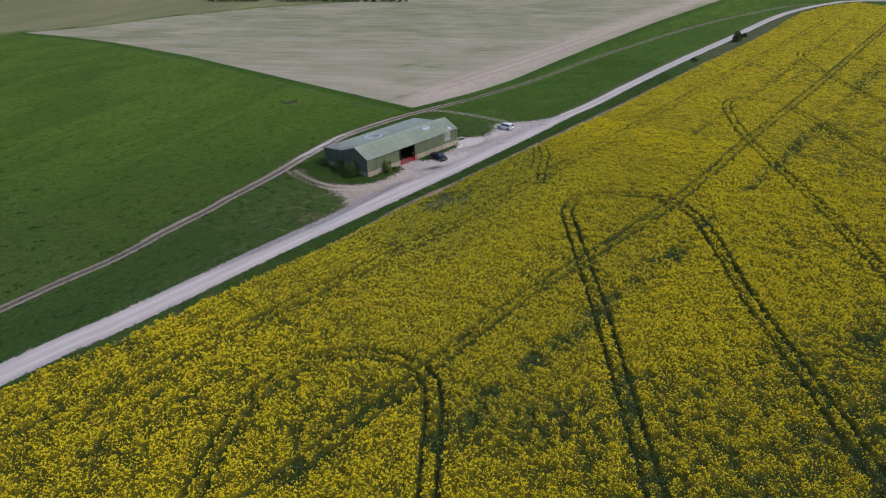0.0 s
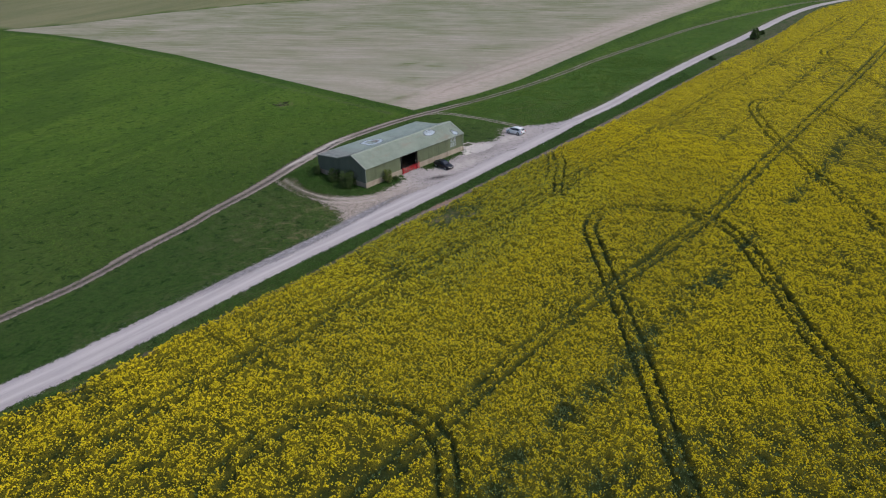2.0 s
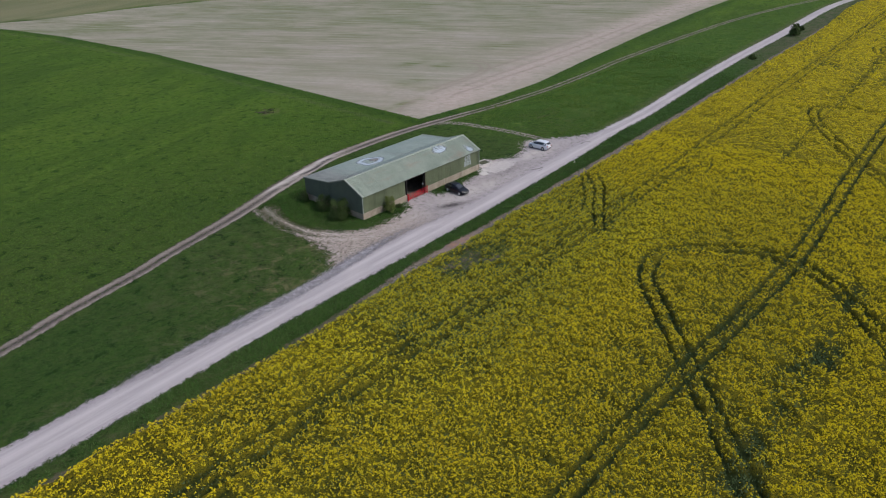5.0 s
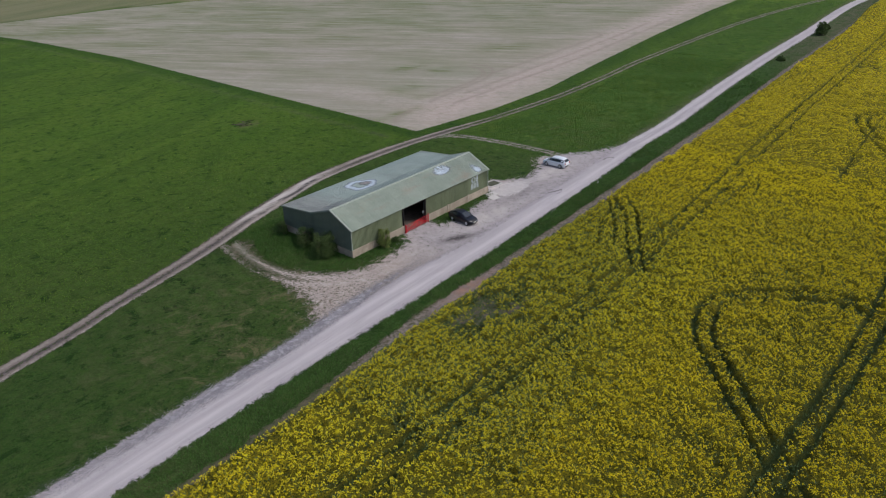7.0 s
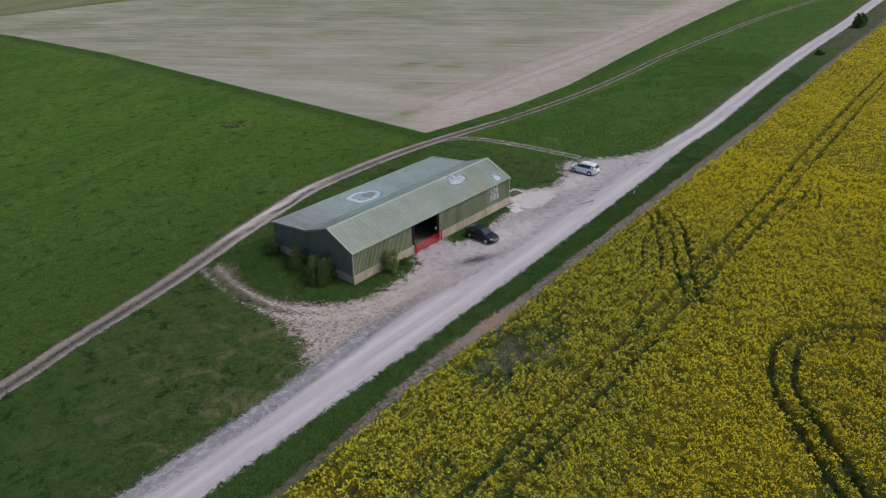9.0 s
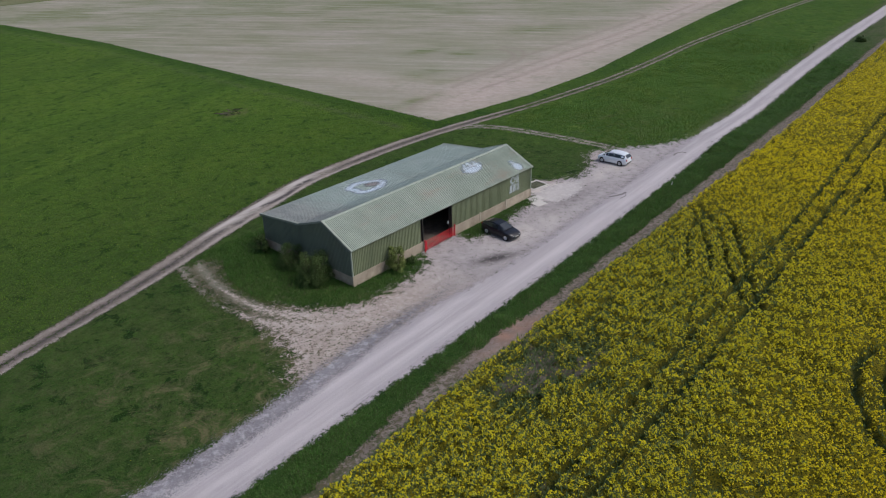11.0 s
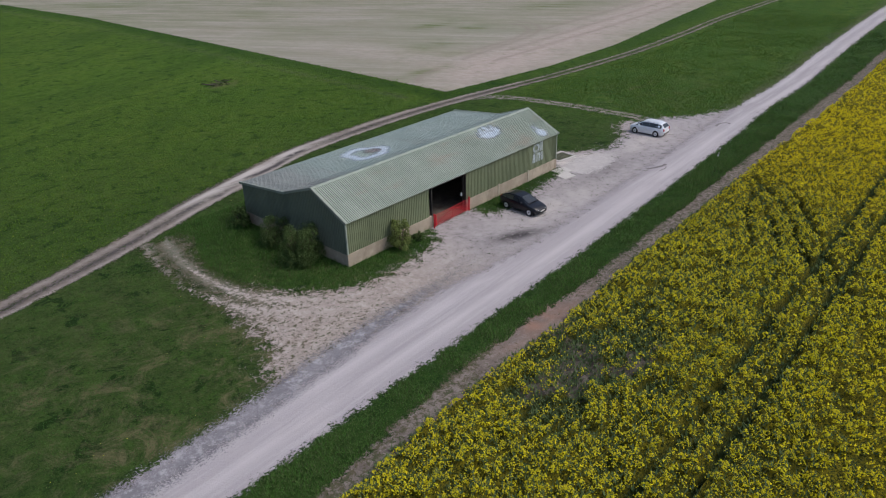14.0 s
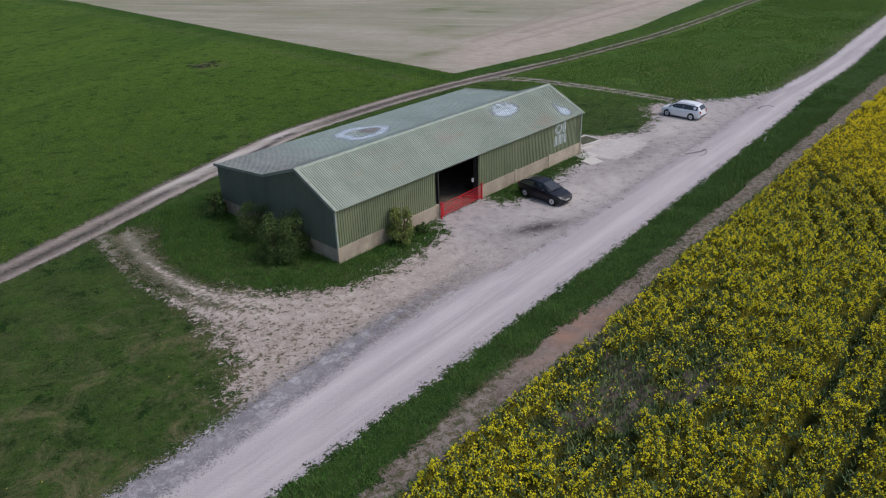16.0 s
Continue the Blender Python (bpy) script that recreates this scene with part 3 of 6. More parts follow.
yard = sheet("gravel_yard", np.arange(-14, 61, 0.45), np.arange(-11, 18, 0.45), lambda x, y: np.full_like(x, 0.04), M_YARD,
             {"cover": lambda x, y: np.clip(0.5 + yard_depth(x, y) / 2.6, 0, 1) - 0.30 * np.clip((y + 1.5) / 6, 0, 1) * (x < 0) * (1 - fan_ruts(x, y)),
              "weed": lambda x, y: np.clip((5 - x) / 9, 0, 1) * (0.30 + 0.65 * np.clip((y + 3) / 9, 0, 1) + 0.5 * np.clip((y - 7) / 5, 0, 1)) * (1 - 0.55 * fan_ruts(x, y)),
              "grey": lambda x, y: np.clip((x - 2) / 8, 0, 1) * np.clip((-y + 1.5) / 2, 0.4, 1), "stain": dark_pools,
              "rut": lambda x, y: np.clip(0.22 * fan_ruts(x, y) + 1.3 * np.exp(-(((x - 31.2) / 3.0) ** 2 + ((y + 0.6 + 0.25 * (x - 31.2)) / 1.2) ** 2) ** 2) + 0.45 * np.exp(-(((x - 20) / 7) ** 2 + ((y + 5.4) / 1.6) ** 2))
                                          + 0.5 * np.exp(-(((x - 40) / 6) ** 2 + ((y + 2.8) / 1.5) ** 2)), 0, 1)}, keep=lambda x, y: yard_depth(x, y) > -1.6)
tagged(yard, "worn chalk gravel yard in front of the barn", "yard", kind="structure")

shoulder_off = np.linspace(-1.6, 1.6, 9)
SHOULDER = smooth([(-80, -13.4), (-60, -12.0), (-43, -10.9), (-30, -10.1), (-20, -9.55), (-13, -8.7), (-6, -7.8), (1, -7.2), (8, -6.8), (20, -6.5)], 1.0)
shoulder = ribbon("gravel_shoulder", SHOULDER, shoulder_off, 0.094 - 0.010 * shoulder_off, M_SHOULDER,
                  {"cover": lambda x, y, o: np.clip(0.52 + (0.85 - 0.25 * (o > 0) - np.abs(o)) / 1.7, 0, 1) * np.clip((12 - x) / 20, 0, 1) * np.clip((x + 52) / 26, 0, 1),
                   "rut": lambda x, y, o: 0 * o, "weed": lambda x, y, o: 0 * o, "stain": lambda x, y, o: dark_pools(x, y)})
tagged(shoulder, "coarse grey gravel shoulder beside the road", "gravel", kind="structure")

# worn concrete apron and broken edges in the gravel
M_APRON = stone_material("worn_concrete", ((0.395, 0.372, 0.372), (0.460, 0.436, 0.434), (0.530, 0.506, 0.500), (0.280, 0.262, 0.260)), 0, 1.4, scale=0.6)
APRON = smooth([(27.2, -0.6), (29.2, -0.1), (31.2, 0.1), (33.6, -1.0), (35.3, -2.1), (33.4, -3.3), (30.6, -3.7), (28.0, -3.3), (27.2, -0.6)], 0.5)
apron = sheet("concrete_apron", np.arange(26, 36.6, 0.2), np.arange(-4.8, 1.2, 0.2), lambda x, y: np.full_like(x, 0.046), M_APRON,
              {"cover": lambda x, y: np.clip(0.5 + np.abs(line_distance(x, y, APRON)) * np.where(inside_line(x, y, APRON), 1, -1) / 1.5, 0, 1)},
              keep=lambda x, y: inside_line(x, y, APRON) | (np.abs(line_distance(x, y, APRON)) < 0.6))
tagged(apron, "worn pale concrete apron beside the barn end", "concrete", kind="structure")
M_HOLE = stone_material("damp_gravel", ((0.150, 0.138, 0.140), (0.200, 0.186, 0.188), (0.270, 0.252, 0.252), (0.06, 0.055, 0.055)), 0, 1.2, crumbs=1.0)
for arc, wide in (([(32.9, -7.3), (33.8, -7.75), (34.8, -8.1), (35.3, -8.0)], 0.30), ([(37.9, -6.2), (38.3, -6.5), (38.6, -7.0)], 0.16), ([(50.3, -6.6), (51.4, -6.5), (52.3, -6.9), (52.2, -7.5)], 0.26),
                  ([(33.2, -8.5), (34.2, -8.6), (34.9, -8.3)], 0.12)):
    line = smooth(arc, 0.25)
    hole = ribbon("pothole_edge", line, np.array([-0.8, -0.4, 0.0, 0.4, 0.8]) * wide, np.full(5, 0.092), M_HOLE,
                  {"cover": lambda x, y, o: np.clip(0.85 - np.abs(o) / wide * 0.75, 0, 1)})
    tagged(hole, "broken damp edge of a shallow pothole", "pothole", kind="structure")

# ---- crop ----
def crop_material():
    n = Nodes("shaded_rape_foliage", 0.85, 0, 0.15)
    # leaf green taken near black: shade between the plants is put into it
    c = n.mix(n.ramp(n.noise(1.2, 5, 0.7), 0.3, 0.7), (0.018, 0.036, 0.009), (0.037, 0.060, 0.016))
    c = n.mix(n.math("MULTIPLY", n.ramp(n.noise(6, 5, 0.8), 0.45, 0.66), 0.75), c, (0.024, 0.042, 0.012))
    heads = n.ramp(n.noise(8.0, 5, 0.8), 0.43, 0.52)
    c = n.mix(n.math("MULTIPLY", heads, n.attr("bloom")), c, (0.66, 0.53, 0.008))
    soil = n.mix(n.ramp(n.noise(2.2, 5, 0.7), 0.35, 0.65), (0.150, 0.128, 0.112), (0.235, 0.205, 0.185))
    c = n.mix(n.ramp(n.math("MULTIPLY", n.attr("bare"), n.noise(1.3, 4, 0.7)), 0.20, 0.34), c, soil)
    n.base(c)
    return n.bump(n.math("ADD", n.noise(6, 5, 0.85), n.noise(1.6, 3, 0.6)), 1.0, 0.35).m


def varied(name, tones, rough=0.8, spec=0.2, fleck=None, young=None):
    """A material whose pieces differ a little from one another."""
    n = Nodes(name, rough, 0, spec)
    g = n.t.nodes.new("ShaderNodeNewGeometry")
    r = n.t.nodes.new("ShaderNodeValToRGB")
    r.color_ramp.elements[0].color = (*tones[0], 1)
    r.color_ramp.elements[1].color = (*tones[-1], 1)
    for i, t in enumerate(tones[1:-1]):
        e = r.color_ramp.elements.new((i + 1) / (len(tones) - 1))
        e.color = (*t, 1)
    n.link(g.outputs["Random Per Island"], r.inputs["Fac"])
    c = r.outputs["Color"]
    if young:
        c = n.mix(n.math("MULTIPLY", n.attr("young"), 0.38), c, young)
    if fleck:
        c = n.mix(n.math("MULTIPLY", n.ramp(n.noise(20.0, 3, 0.75), 0.50, 0.66), 0.28), c, fleck)
    n.base(c)
    return n.m


M_CROP = crop_material()
M_FLOWER = varied("rape_flower", [(0.50, 0.44, 0.016), (0.86, 0.72, 0.012), (0.68, 0.58, 0.014), (0.92, 0.75, 0.010), (0.44, 0.41, 0.022), (0.90, 0.68, 0.008)], 0.75, fleck=(0.150, 0.165, 0.022), young=(0.74, 0.74, 0.030))
M_SHOOT = varied("rape_leaf", [(0.070, 0.120, 0.044), (0.114, 0.172, 0.066), (0.134, 0.188, 0.086), (0.058, 0.100, 0.035), (0.168, 0.212, 0.100)])
M_BLADE = varied("grass_blade", [(0.034, 0.108, 0.016), (0.058, 0.148, 0.025), (0.044, 0.108, 0.019), (0.092, 0.158, 0.040)])
M_VERGE = varied("verge_blade", [(0.040, 0.120, 0.018), (0.080, 0.195, 0.034), (0.060, 0.150, 0.026), (0.130, 0.205, 0.062), (0.085, 0.100, 0.044), (0.050, 0.105, 0.022)])
M_DRY = varied("dry_blade", [(0.060, 0.085, 0.026), (0.100, 0.105, 0.045), (0.050, 0.080, 0.020)])

RX0, RY0, RC = -136.0, -132.0, 0.2
RNX, RNY = 2320, 680
rut_map = np.full((RNX, RNY), 9.0, np.float32)
mid_map = np.zeros((RNX, RNY), np.float32)
for points, gauge, half, green in RUTS:
    fine = smooth(smooth(points, 1.5)[::2], 0.2)
    d = np.gradient(fine, axis=0)
    d /= np.maximum(np.linalg.norm(d, axis=1), 1e-9)[:, None]
    nrm = np.stack([-d[:, 1], d[:, 0]], 1)
    for side in ((-gauge, gauge) if gauge else (0.0,)):
        q = fine + nrm * side
        i0, j0 = ((q[:, 0] - RX0) / RC).astype(int), ((q[:, 1] - RY0) / RC).astype(int)
        for a in range(-5, 6):
            for b in range(-5, 6):
                i, j = i0 + a, j0 + b
                ok = (i >= 0) & (i < RNX) & (j >= 0) & (j < RNY)
                dist = np.hypot(RX0 + i * RC - q[:, 0], RY0 + j * RC - q[:, 1]) - half
                np.minimum.at(rut_map, (i[ok], j[ok]), dist[ok])
    for off in np.arange(-1.3, 1.31, 0.15):
        q = fine + nrm * off
        i, j = ((q[:, 0] - RX0) / RC).round().astype(int), ((q[:, 1] - RY0) / RC).round().astype(int)
        ok = (i >= 0) & (i < RNX) & (j >= 0) & (j < RNY)
        np.maximum.at(mid_map, (i[ok], j[ok]), green * min(1.0, (1.45 - abs(off)) / 0.4))


def map_index(x, y):
    return (np.clip(((x - RX0) / RC).round().astype(int), 0, RNX - 1), np.clip(((y - RY0) / RC).round().astype(int), 0, RNY - 1))


def rut_distance(x, y):
    """Metres from the side of the nearest wheel rut."""
    return rut_map[map_index(x, y)]


def crop_side(x, y):
    return np.minimum(np.interp(x, CROP_EDGE[:, 0], CROP_EDGE[:, 1]) - y, 297 - 0.9 * np.abs(y + 9) ** 1.06 * 0.35 - x)


def crop_depth(x, y):
    """Metres from the crop's edge inwards."""
    return crop_side(x, y) + (value_noise(x, y, 0.6, 3) - 0.5) * 1.0


def weak_corner(x, y):
    """The failed patch beside the road, where soil shows."""
    d = 1.0 * np.exp(-(((x - 0.2) / 6.0) ** 2 + ((y + 21.4 + 0.30 * (x - 0.2)) / 3.3) ** 2)) + 0.8 * np.exp(-(((x - 3.2) / 1.6) ** 2 + ((y + 18.0) / 1.3) ** 2))
    d = d + 0.55 * np.exp(-(((x + 10) / 3.2) ** 2 + ((y + 28.5) / 1.6) ** 2)) + 0.7 * np.exp(-(((x - 16.5) / 1.2) ** 2 + ((y + 26.1) / 0.8) ** 2))
    return np.clip(d * (0.22 + 0.75 * step01(value_noise(x, y, 0.65, 23), 0.36, 0.62)), 0, 1)


def crop_thin(x, y):
    """Where the stand is thin and green: the missed stripe, a weak corner, late patches."""
    stripe = 0.66 * np.exp(-(line_distance(x, y, STRIPE) / 1.9) ** 2) * step01(value_noise(x, y, 0.07, 21, 3), 0.36, 0.58) * ((x > -52) & (x < 174))
    spots = 0.40 * step01(value_noise(x, y, 0.16, 25, 3), 0.68, 0.82)
    late = 0.40 * step01(-y - 63 - 0.49 * (x + 47) + 5 * (value_noise(x, y, 0.12, 27, 2) - 0.5), 0.0, 3.0) * (1 - step01(x, 12, 24)) * step01(x, -52, -40)
    loop = 0.30 * np.exp(-(((x + 54) / 9) ** 2 + ((y + 52) / 6) ** 2)) + 0.24 * np.exp(-(((x + 8) / 18) ** 2 + ((y + 50) / 8) ** 2))
    east = 0.22 * np.exp(-(((x - 75) / 40) ** 2 + ((y + 68) / 7) ** 2)) * step01(value_noise(x, y, 0.10, 29), 0.35, 0.6)
    strip = mid_map[map_index(x, y)] * (0.4 + 1.2 * step01(value_noise(x, y, 0.22, 33, 2), 0.3, 0.65))
    head = 0.34 * step01(value_noise(x, y, 0.2, 35, 3), 0.44, 0.66) * np.exp(-((y + 23.5 - 0.04 * x) / 5.5) ** 2) * step01(x, -24, -12) * (1 - step01(x, 26, 36))
    return np.clip(stripe + weak_corner(x, y) + spots + late + loop + east + strip + head, 0, 1)


def crop_state(x, y):
    """Height of the stand and the share of open flowers."""
    rut = 1 - step01(rut_distance(x, y) + 0.24 * (value_noise(x, y, 0.8, 45, 2) - 0.5), -0.02, 0.22)
    thin = crop_thin(x, y)
    clump = step01(0.4 * value_noise(x, y, 0.55, 41, 2) + 0.6 * value_noise(x, y, 1.25, 43, 1), 0.34, 0.66)
    ridge = np.sin(crop_side(x, y) * 2 * math.pi / 1.0 + 5 * value_noise(x, y, 0.15, 9)) * (crop_side(x, y) < 13.5)
    h = 0.98 + 0.40 * (clump - 0.5) + 0.14 * ridge - 0.34 * thin
    edge = step01(crop_depth(x, y), -0.1, 0.9)
    h = h * (1 - 0.72 * rut) * edge
    drift = value_noise(x, y, 0.035, 57, 3)
    head = 0.08 * np.exp(-((crop_side(x, y) - 4) / 6) ** 2) * (x < -8) + 0.12 * step01(x, 22, 40) + 0.10 * step01(x, -36, -16) * step01(y, -76, -68) * (1 - step01(y, -46, -38)) - 0.12 * step01(-y, 50, 66) * step01(x, -52, -40) - 0.18 * np.exp(-(((x - 4) / 18) ** 2 + ((y + 51) / 10) ** 2)) - 0.10 * step01(x, 60, 90) + 0.26 * np.exp(-(((x - 6) / 27) ** 2 + ((y + 37.5 - 0.1 * x) / 7) ** 2)) - 0.07 * step01(-x, 44, 62) * step01(y, -62, -52) + 0.08 * np.exp(-(((x + 24) / 14) ** 2 + ((y + 52) / 12) ** 2)) + 0.10 * step01(y, -34, -27) * step01(x, -24, -14)
    bloom = np.clip(0.77 + head + 0.60 * (drift - 0.5) + 0.62 * (clump - 0.5) + 0.26 * ridge - 0.80 * thin, 0.02, 1) * (1 - rut) * (0.4 + 0.6 * edge)
    return h, bloom


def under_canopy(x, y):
    """The leafy layer below the flower heads, coloured dark to stand for shade in the gaps."""
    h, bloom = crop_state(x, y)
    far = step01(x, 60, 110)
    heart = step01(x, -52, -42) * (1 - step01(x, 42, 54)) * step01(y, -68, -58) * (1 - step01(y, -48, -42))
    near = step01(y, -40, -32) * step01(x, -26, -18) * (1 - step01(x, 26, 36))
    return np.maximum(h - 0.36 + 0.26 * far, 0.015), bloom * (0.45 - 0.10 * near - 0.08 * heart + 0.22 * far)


crop_x = np.concatenate([np.arange(-134, -86, 1.2), np.arange(-86, -20, 0.44), np.arange(-20, 34, 0.32), np.arange(34, 60, 0.44), np.arange(60, 130, 0.7), np.arange(130, 300, 1.2)])
crop_y = np.concatenate([np.arange(-130, -106, 1.0), np.arange(-106, -33, 0.42), np.arange(-33, -14, 0.27), np.arange(-14, 0, 0.42)])
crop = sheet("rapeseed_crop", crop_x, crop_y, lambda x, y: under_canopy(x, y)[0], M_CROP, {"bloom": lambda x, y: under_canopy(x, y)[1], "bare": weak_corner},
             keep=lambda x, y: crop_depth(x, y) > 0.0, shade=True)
tagged(crop, "dense flowering yellow rapeseed crop crossed by wheel tracks", "crop", kind="stuff")


def scatter(x0, x1, y0, y1, per_m2):
    n = int((x1 - x0) * (y1 - y0) * per_m2)
    return rng.uniform(x0, x1, n), rng.uniform(y0, y1, n)


def tufts(x, y, z, size, tall, kind):
    """Many small solids: 'cone' three-sided flower heads, 'dome' rounder four-sided ones, 'blade' three leaning blades."""
    n = len(x)
    turn = rng.uniform(0, 2 * math.pi, n)
    if kind in ("cone", "dome"):
        k = 3 if kind == "cone" else 4
        a = turn[:, None] + np.arange(k) * 2 * math.pi / k
        wob = rng.uniform(0.75, 1.25, (n, k))
        ring = np.stack([x[:, None] + np.cos(a) * (size[:, None] * wob), y[:, None] + np.sin(a) * (size[:, None] * wob),
                         z[:, None] + rng.uniform(-0.3, 0.3, (n, k)) * tall[:, None]], 2)
        lean = rng.uniform(-0.5, 0.5, (n, 2)) * size[:, None]
        top = np.stack([x + lean[:, 0], y + lean[:, 1], z + tall], 1)[:, None]
        v, tri = np.concatenate([ring, top], 1), [(i, (i + 1) % k, k) for i in range(k)]
    else:
        k = 3
        a = turn[:, None] + np.arange(k) * 2.1
        ca, sa = np.cos(a), np.sin(a)
        w = size[:, None] * 0.5
        l = np.stack([x[:, None] - sa * w, y[:, None] + ca * w, np.broadcast_to(z[:, None], ca.shape)], 2)
        r = np.stack([x[:, None] + sa * w, y[:, None] - ca * w, np.broadcast_to(z[:, None], ca.shape)], 2)
        out = rng.uniform(0.25, 0.9, (n, k)) * tall[:, None]
        t = np.stack([x[:, None] + ca * out, y[:, None] + sa * out, z[:, None] + tall[:, None] * rng.uniform(0.7, 1.1, (n, k))], 2)
        v = np.stack([l, r, t], 2).reshape(n, 3 * k, 3)
        tri = [(3 * i, 3 * i + 1, 3 * i + 2) for i in range(k)]
    m = v.shape[1]
    f = (np.arange(n)[:, None, None] * m + np.array(tri)[None]).reshape(-1, 3)
    return v.reshape(-1, 3), f


def join(chunks):
    vs, fs, base = [], [], 0
    for v, f in chunks:
        vs.append(v)
        fs.append(f + base)
        base += len(v)
    return np.vstack(vs), np.vstack(fs)


HEADLAND = 13.5


def stand(x0, x1, y0, y1, pitch, step, loose):
    """Plants in drill rows over a stretch of the plan: along the edge on the headland, slanting further in."""
    gx, go = np.meshgrid(np.arange(x0, x1, step), np.arange(0.1, HEADLAND, pitch), indexing="ij")
    gx = gx.ravel() + rng.uniform(-0.5, 0.5, gx.size) * step
    gy = np.interp(gx, CROP_EDGE[:, 0], CROP_EDGE[:, 1]) - go.ravel() + rng.normal(0, loose, gx.size)
    c, s = math.cos(0.715), math.sin(0.715)
    corners = [(c * x + s * y, c * y - s * x) for x in (x0, x1) for y in (y0, y1)]
    us, vs = [q[0] for q in corners], [q[1] for q in corners]
    u, v = np.meshgrid(np.arange(min(us), max(us), step), np.arange(min(vs), max(vs), pitch), indexing="ij")
    u = u.ravel() + rng.uniform(-0.5, 0.5, u.size) * step
    v = v.ravel() + rng.normal(0, loose, v.size)
    ix, iy = c * u - s * v, s * u + c * v
    deep = np.interp(ix, CROP_EDGE[:, 0], CROP_EDGE[:, 1]) - iy >= HEADLAND
    x, y = np.concatenate([gx, ix[deep]]), np.concatenate([gy, iy[deep]])
    ok = (x > x0) & (x < x1) & (y > y0) & (y < y1) & (crop_depth(x, y) > 0.05)
    return x[ok], y[ok]


def sprays(x, y, h, keep, k, wide, low, high, size, flat, kind):
    """k flower heads in a dome round every plant; keep thins them."""
    n = len(x)
    u, w = rng.normal(0, wide, (n, k)), rng.normal(0, wide, (n, k))
    px, py = (x[:, None] + u).ravel(), (y[:, None] + w).ravel()
    dome = np.exp(-(u * u + w * w) / (2 * wide * wide))
    pz = (h[:, None] + low + (high - low) * dome * rng.uniform(0.5, 1.0, (n, k))).ravel()
    ok = rng.random(n * k) < np.repeat(keep, k)
    s = rng.uniform(*size, n * k)[ok]
    return tufts(px[ok], py[ok], pz[ok], s, s * rng.uniform(*flat, len(s)), kind)


def in_reach(x, y):
    """The stretch of the field that lies near the flight."""
    return (x > -89 + np.clip(-44 - y, 0, 99) * 0.84) & (y > -106 + np.clip(x + 20, 0, 99) * 0.23)


def by_the_barn(x, y):
    """The corner of the field across the road from the barn."""
    return (x > -20) & (x < 34) & (y > -34 + 0.27 * (x - 1))


def middle(x, y):
    """The field within some sixty metres of the barn."""
    return (x > -46) & (x < 48) & (y > -63 + 0.25 * (x + 2)) & ~by_the_barn(x, y)


def outer(x, y):
    return (x < 66) & in_reach(x, y) & ~middle(x, y) & ~by_the_barn(x, y)


heads, shoots = [], []
# zone, its box, row pitch, spacing, heads a plant, spread, size of a head, kind, leaves a plant
for zone, bounds, pitch, gap, k, wide, size, kind, leafy in (
        (by_the_barn, (-20, 34, -40, -14), 0.50, 0.25, 21, 0.112, (0.032, 0.058), "cone", 4),
        (middle, (-46, 48, -75, -13), 0.42, 0.39, 12, 0.104, (0.043, 0.072), "cone", 1),
        (outer, (-96, 66, -112, -12), 0.42, 0.40, 8, 0.106, (0.056, 0.092), "cone", 0)):
    x, y = stand(*bounds, pitch, gap, 0.12)
    ok = zone(x + rng.normal(0, 2.5, len(x)), y + rng.normal(0, 2.5, len(x))) & (rut_distance(x, y) > rng.uniform(0.03, 0.15, len(x))) & (rng.random(len(x)) > 0.03 + 0.16 * step01(value_noise(x, y, 0.5, 51, 2), 0.55, 0.75))
    x, y = x[ok], y[ok]
    h, bloom = crop_state(x, y)
    vigour = rng.uniform(0.55, 1.25, len(x))
    h = h + 0.30 * (vigour - 0.9) + rng.normal(0, 0.05, len(x))
    heads.append(sprays(x, y, h, np.clip(bloom * 1.50 * vigour, 0.0, 1), k, wide, -0.29, 0.08, size, (0.8, 1.6), kind))
    for side in range(leafy):
        s = rng.uniform(0.04, 0.09, len(x))
        shoots.append(tufts(x + rng.normal(0, 0.13, len(x)), y + rng.normal(0, 0.13, len(x)), np.maximum(h - rng.uniform(0.08, 0.40, len(x)), 0.02), s, rng.uniform(0.20, 0.36, len(x)), "blade"))
for x0, x1, y0, y1, dens, size, clear in ((66, 130, -112, -8, 11, 0.100, 0.12), (130, 300, -112, 2, 4.4, 0.155, 0.22)):
    x, y = scatter(x0, x1, y0, y1, dens)
    ok = (crop_depth(x, y) > 0.15) & (y > -86 + 0.23 * (x - 66))
    x, y = x[ok], y[ok]
    h, bloom = crop_state(x, y)
    ok = (rng.random(len(x)) < np.clip(bloom * 1.45 - 0.06, 0, 1)) & (rut_distance(x, y) > clear)
    x, y, h = x[ok], y[ok], h[ok]
    s = size * rng.uniform(0.6, 1.3, len(x))
    heads.append(tufts(x, y, h + rng.uniform(-0.18, -0.04, len(x)), s, s * rng.uniform(0.7, 1.4, len(x)), "cone"))
# the rest of the field, away from the flight
x, y = scatter(-134, 66, -130, -20, 1.6)
ok = ~in_reach(x, y) & (crop_depth(x, y) > 0.15) & (rut_distance(x, y) > 0.2)
x, y = x[ok], y[ok]
h, bloom = crop_state(x, y)
s = 0.15 * rng.uniform(0.6, 1.3, len(x)) * np.clip(bloom + 0.2, 0.3, 1)
heads.append(tufts(x, y, h - 0.14, s, s * rng.uniform(0.7, 1.3, len(x)), "cone"))
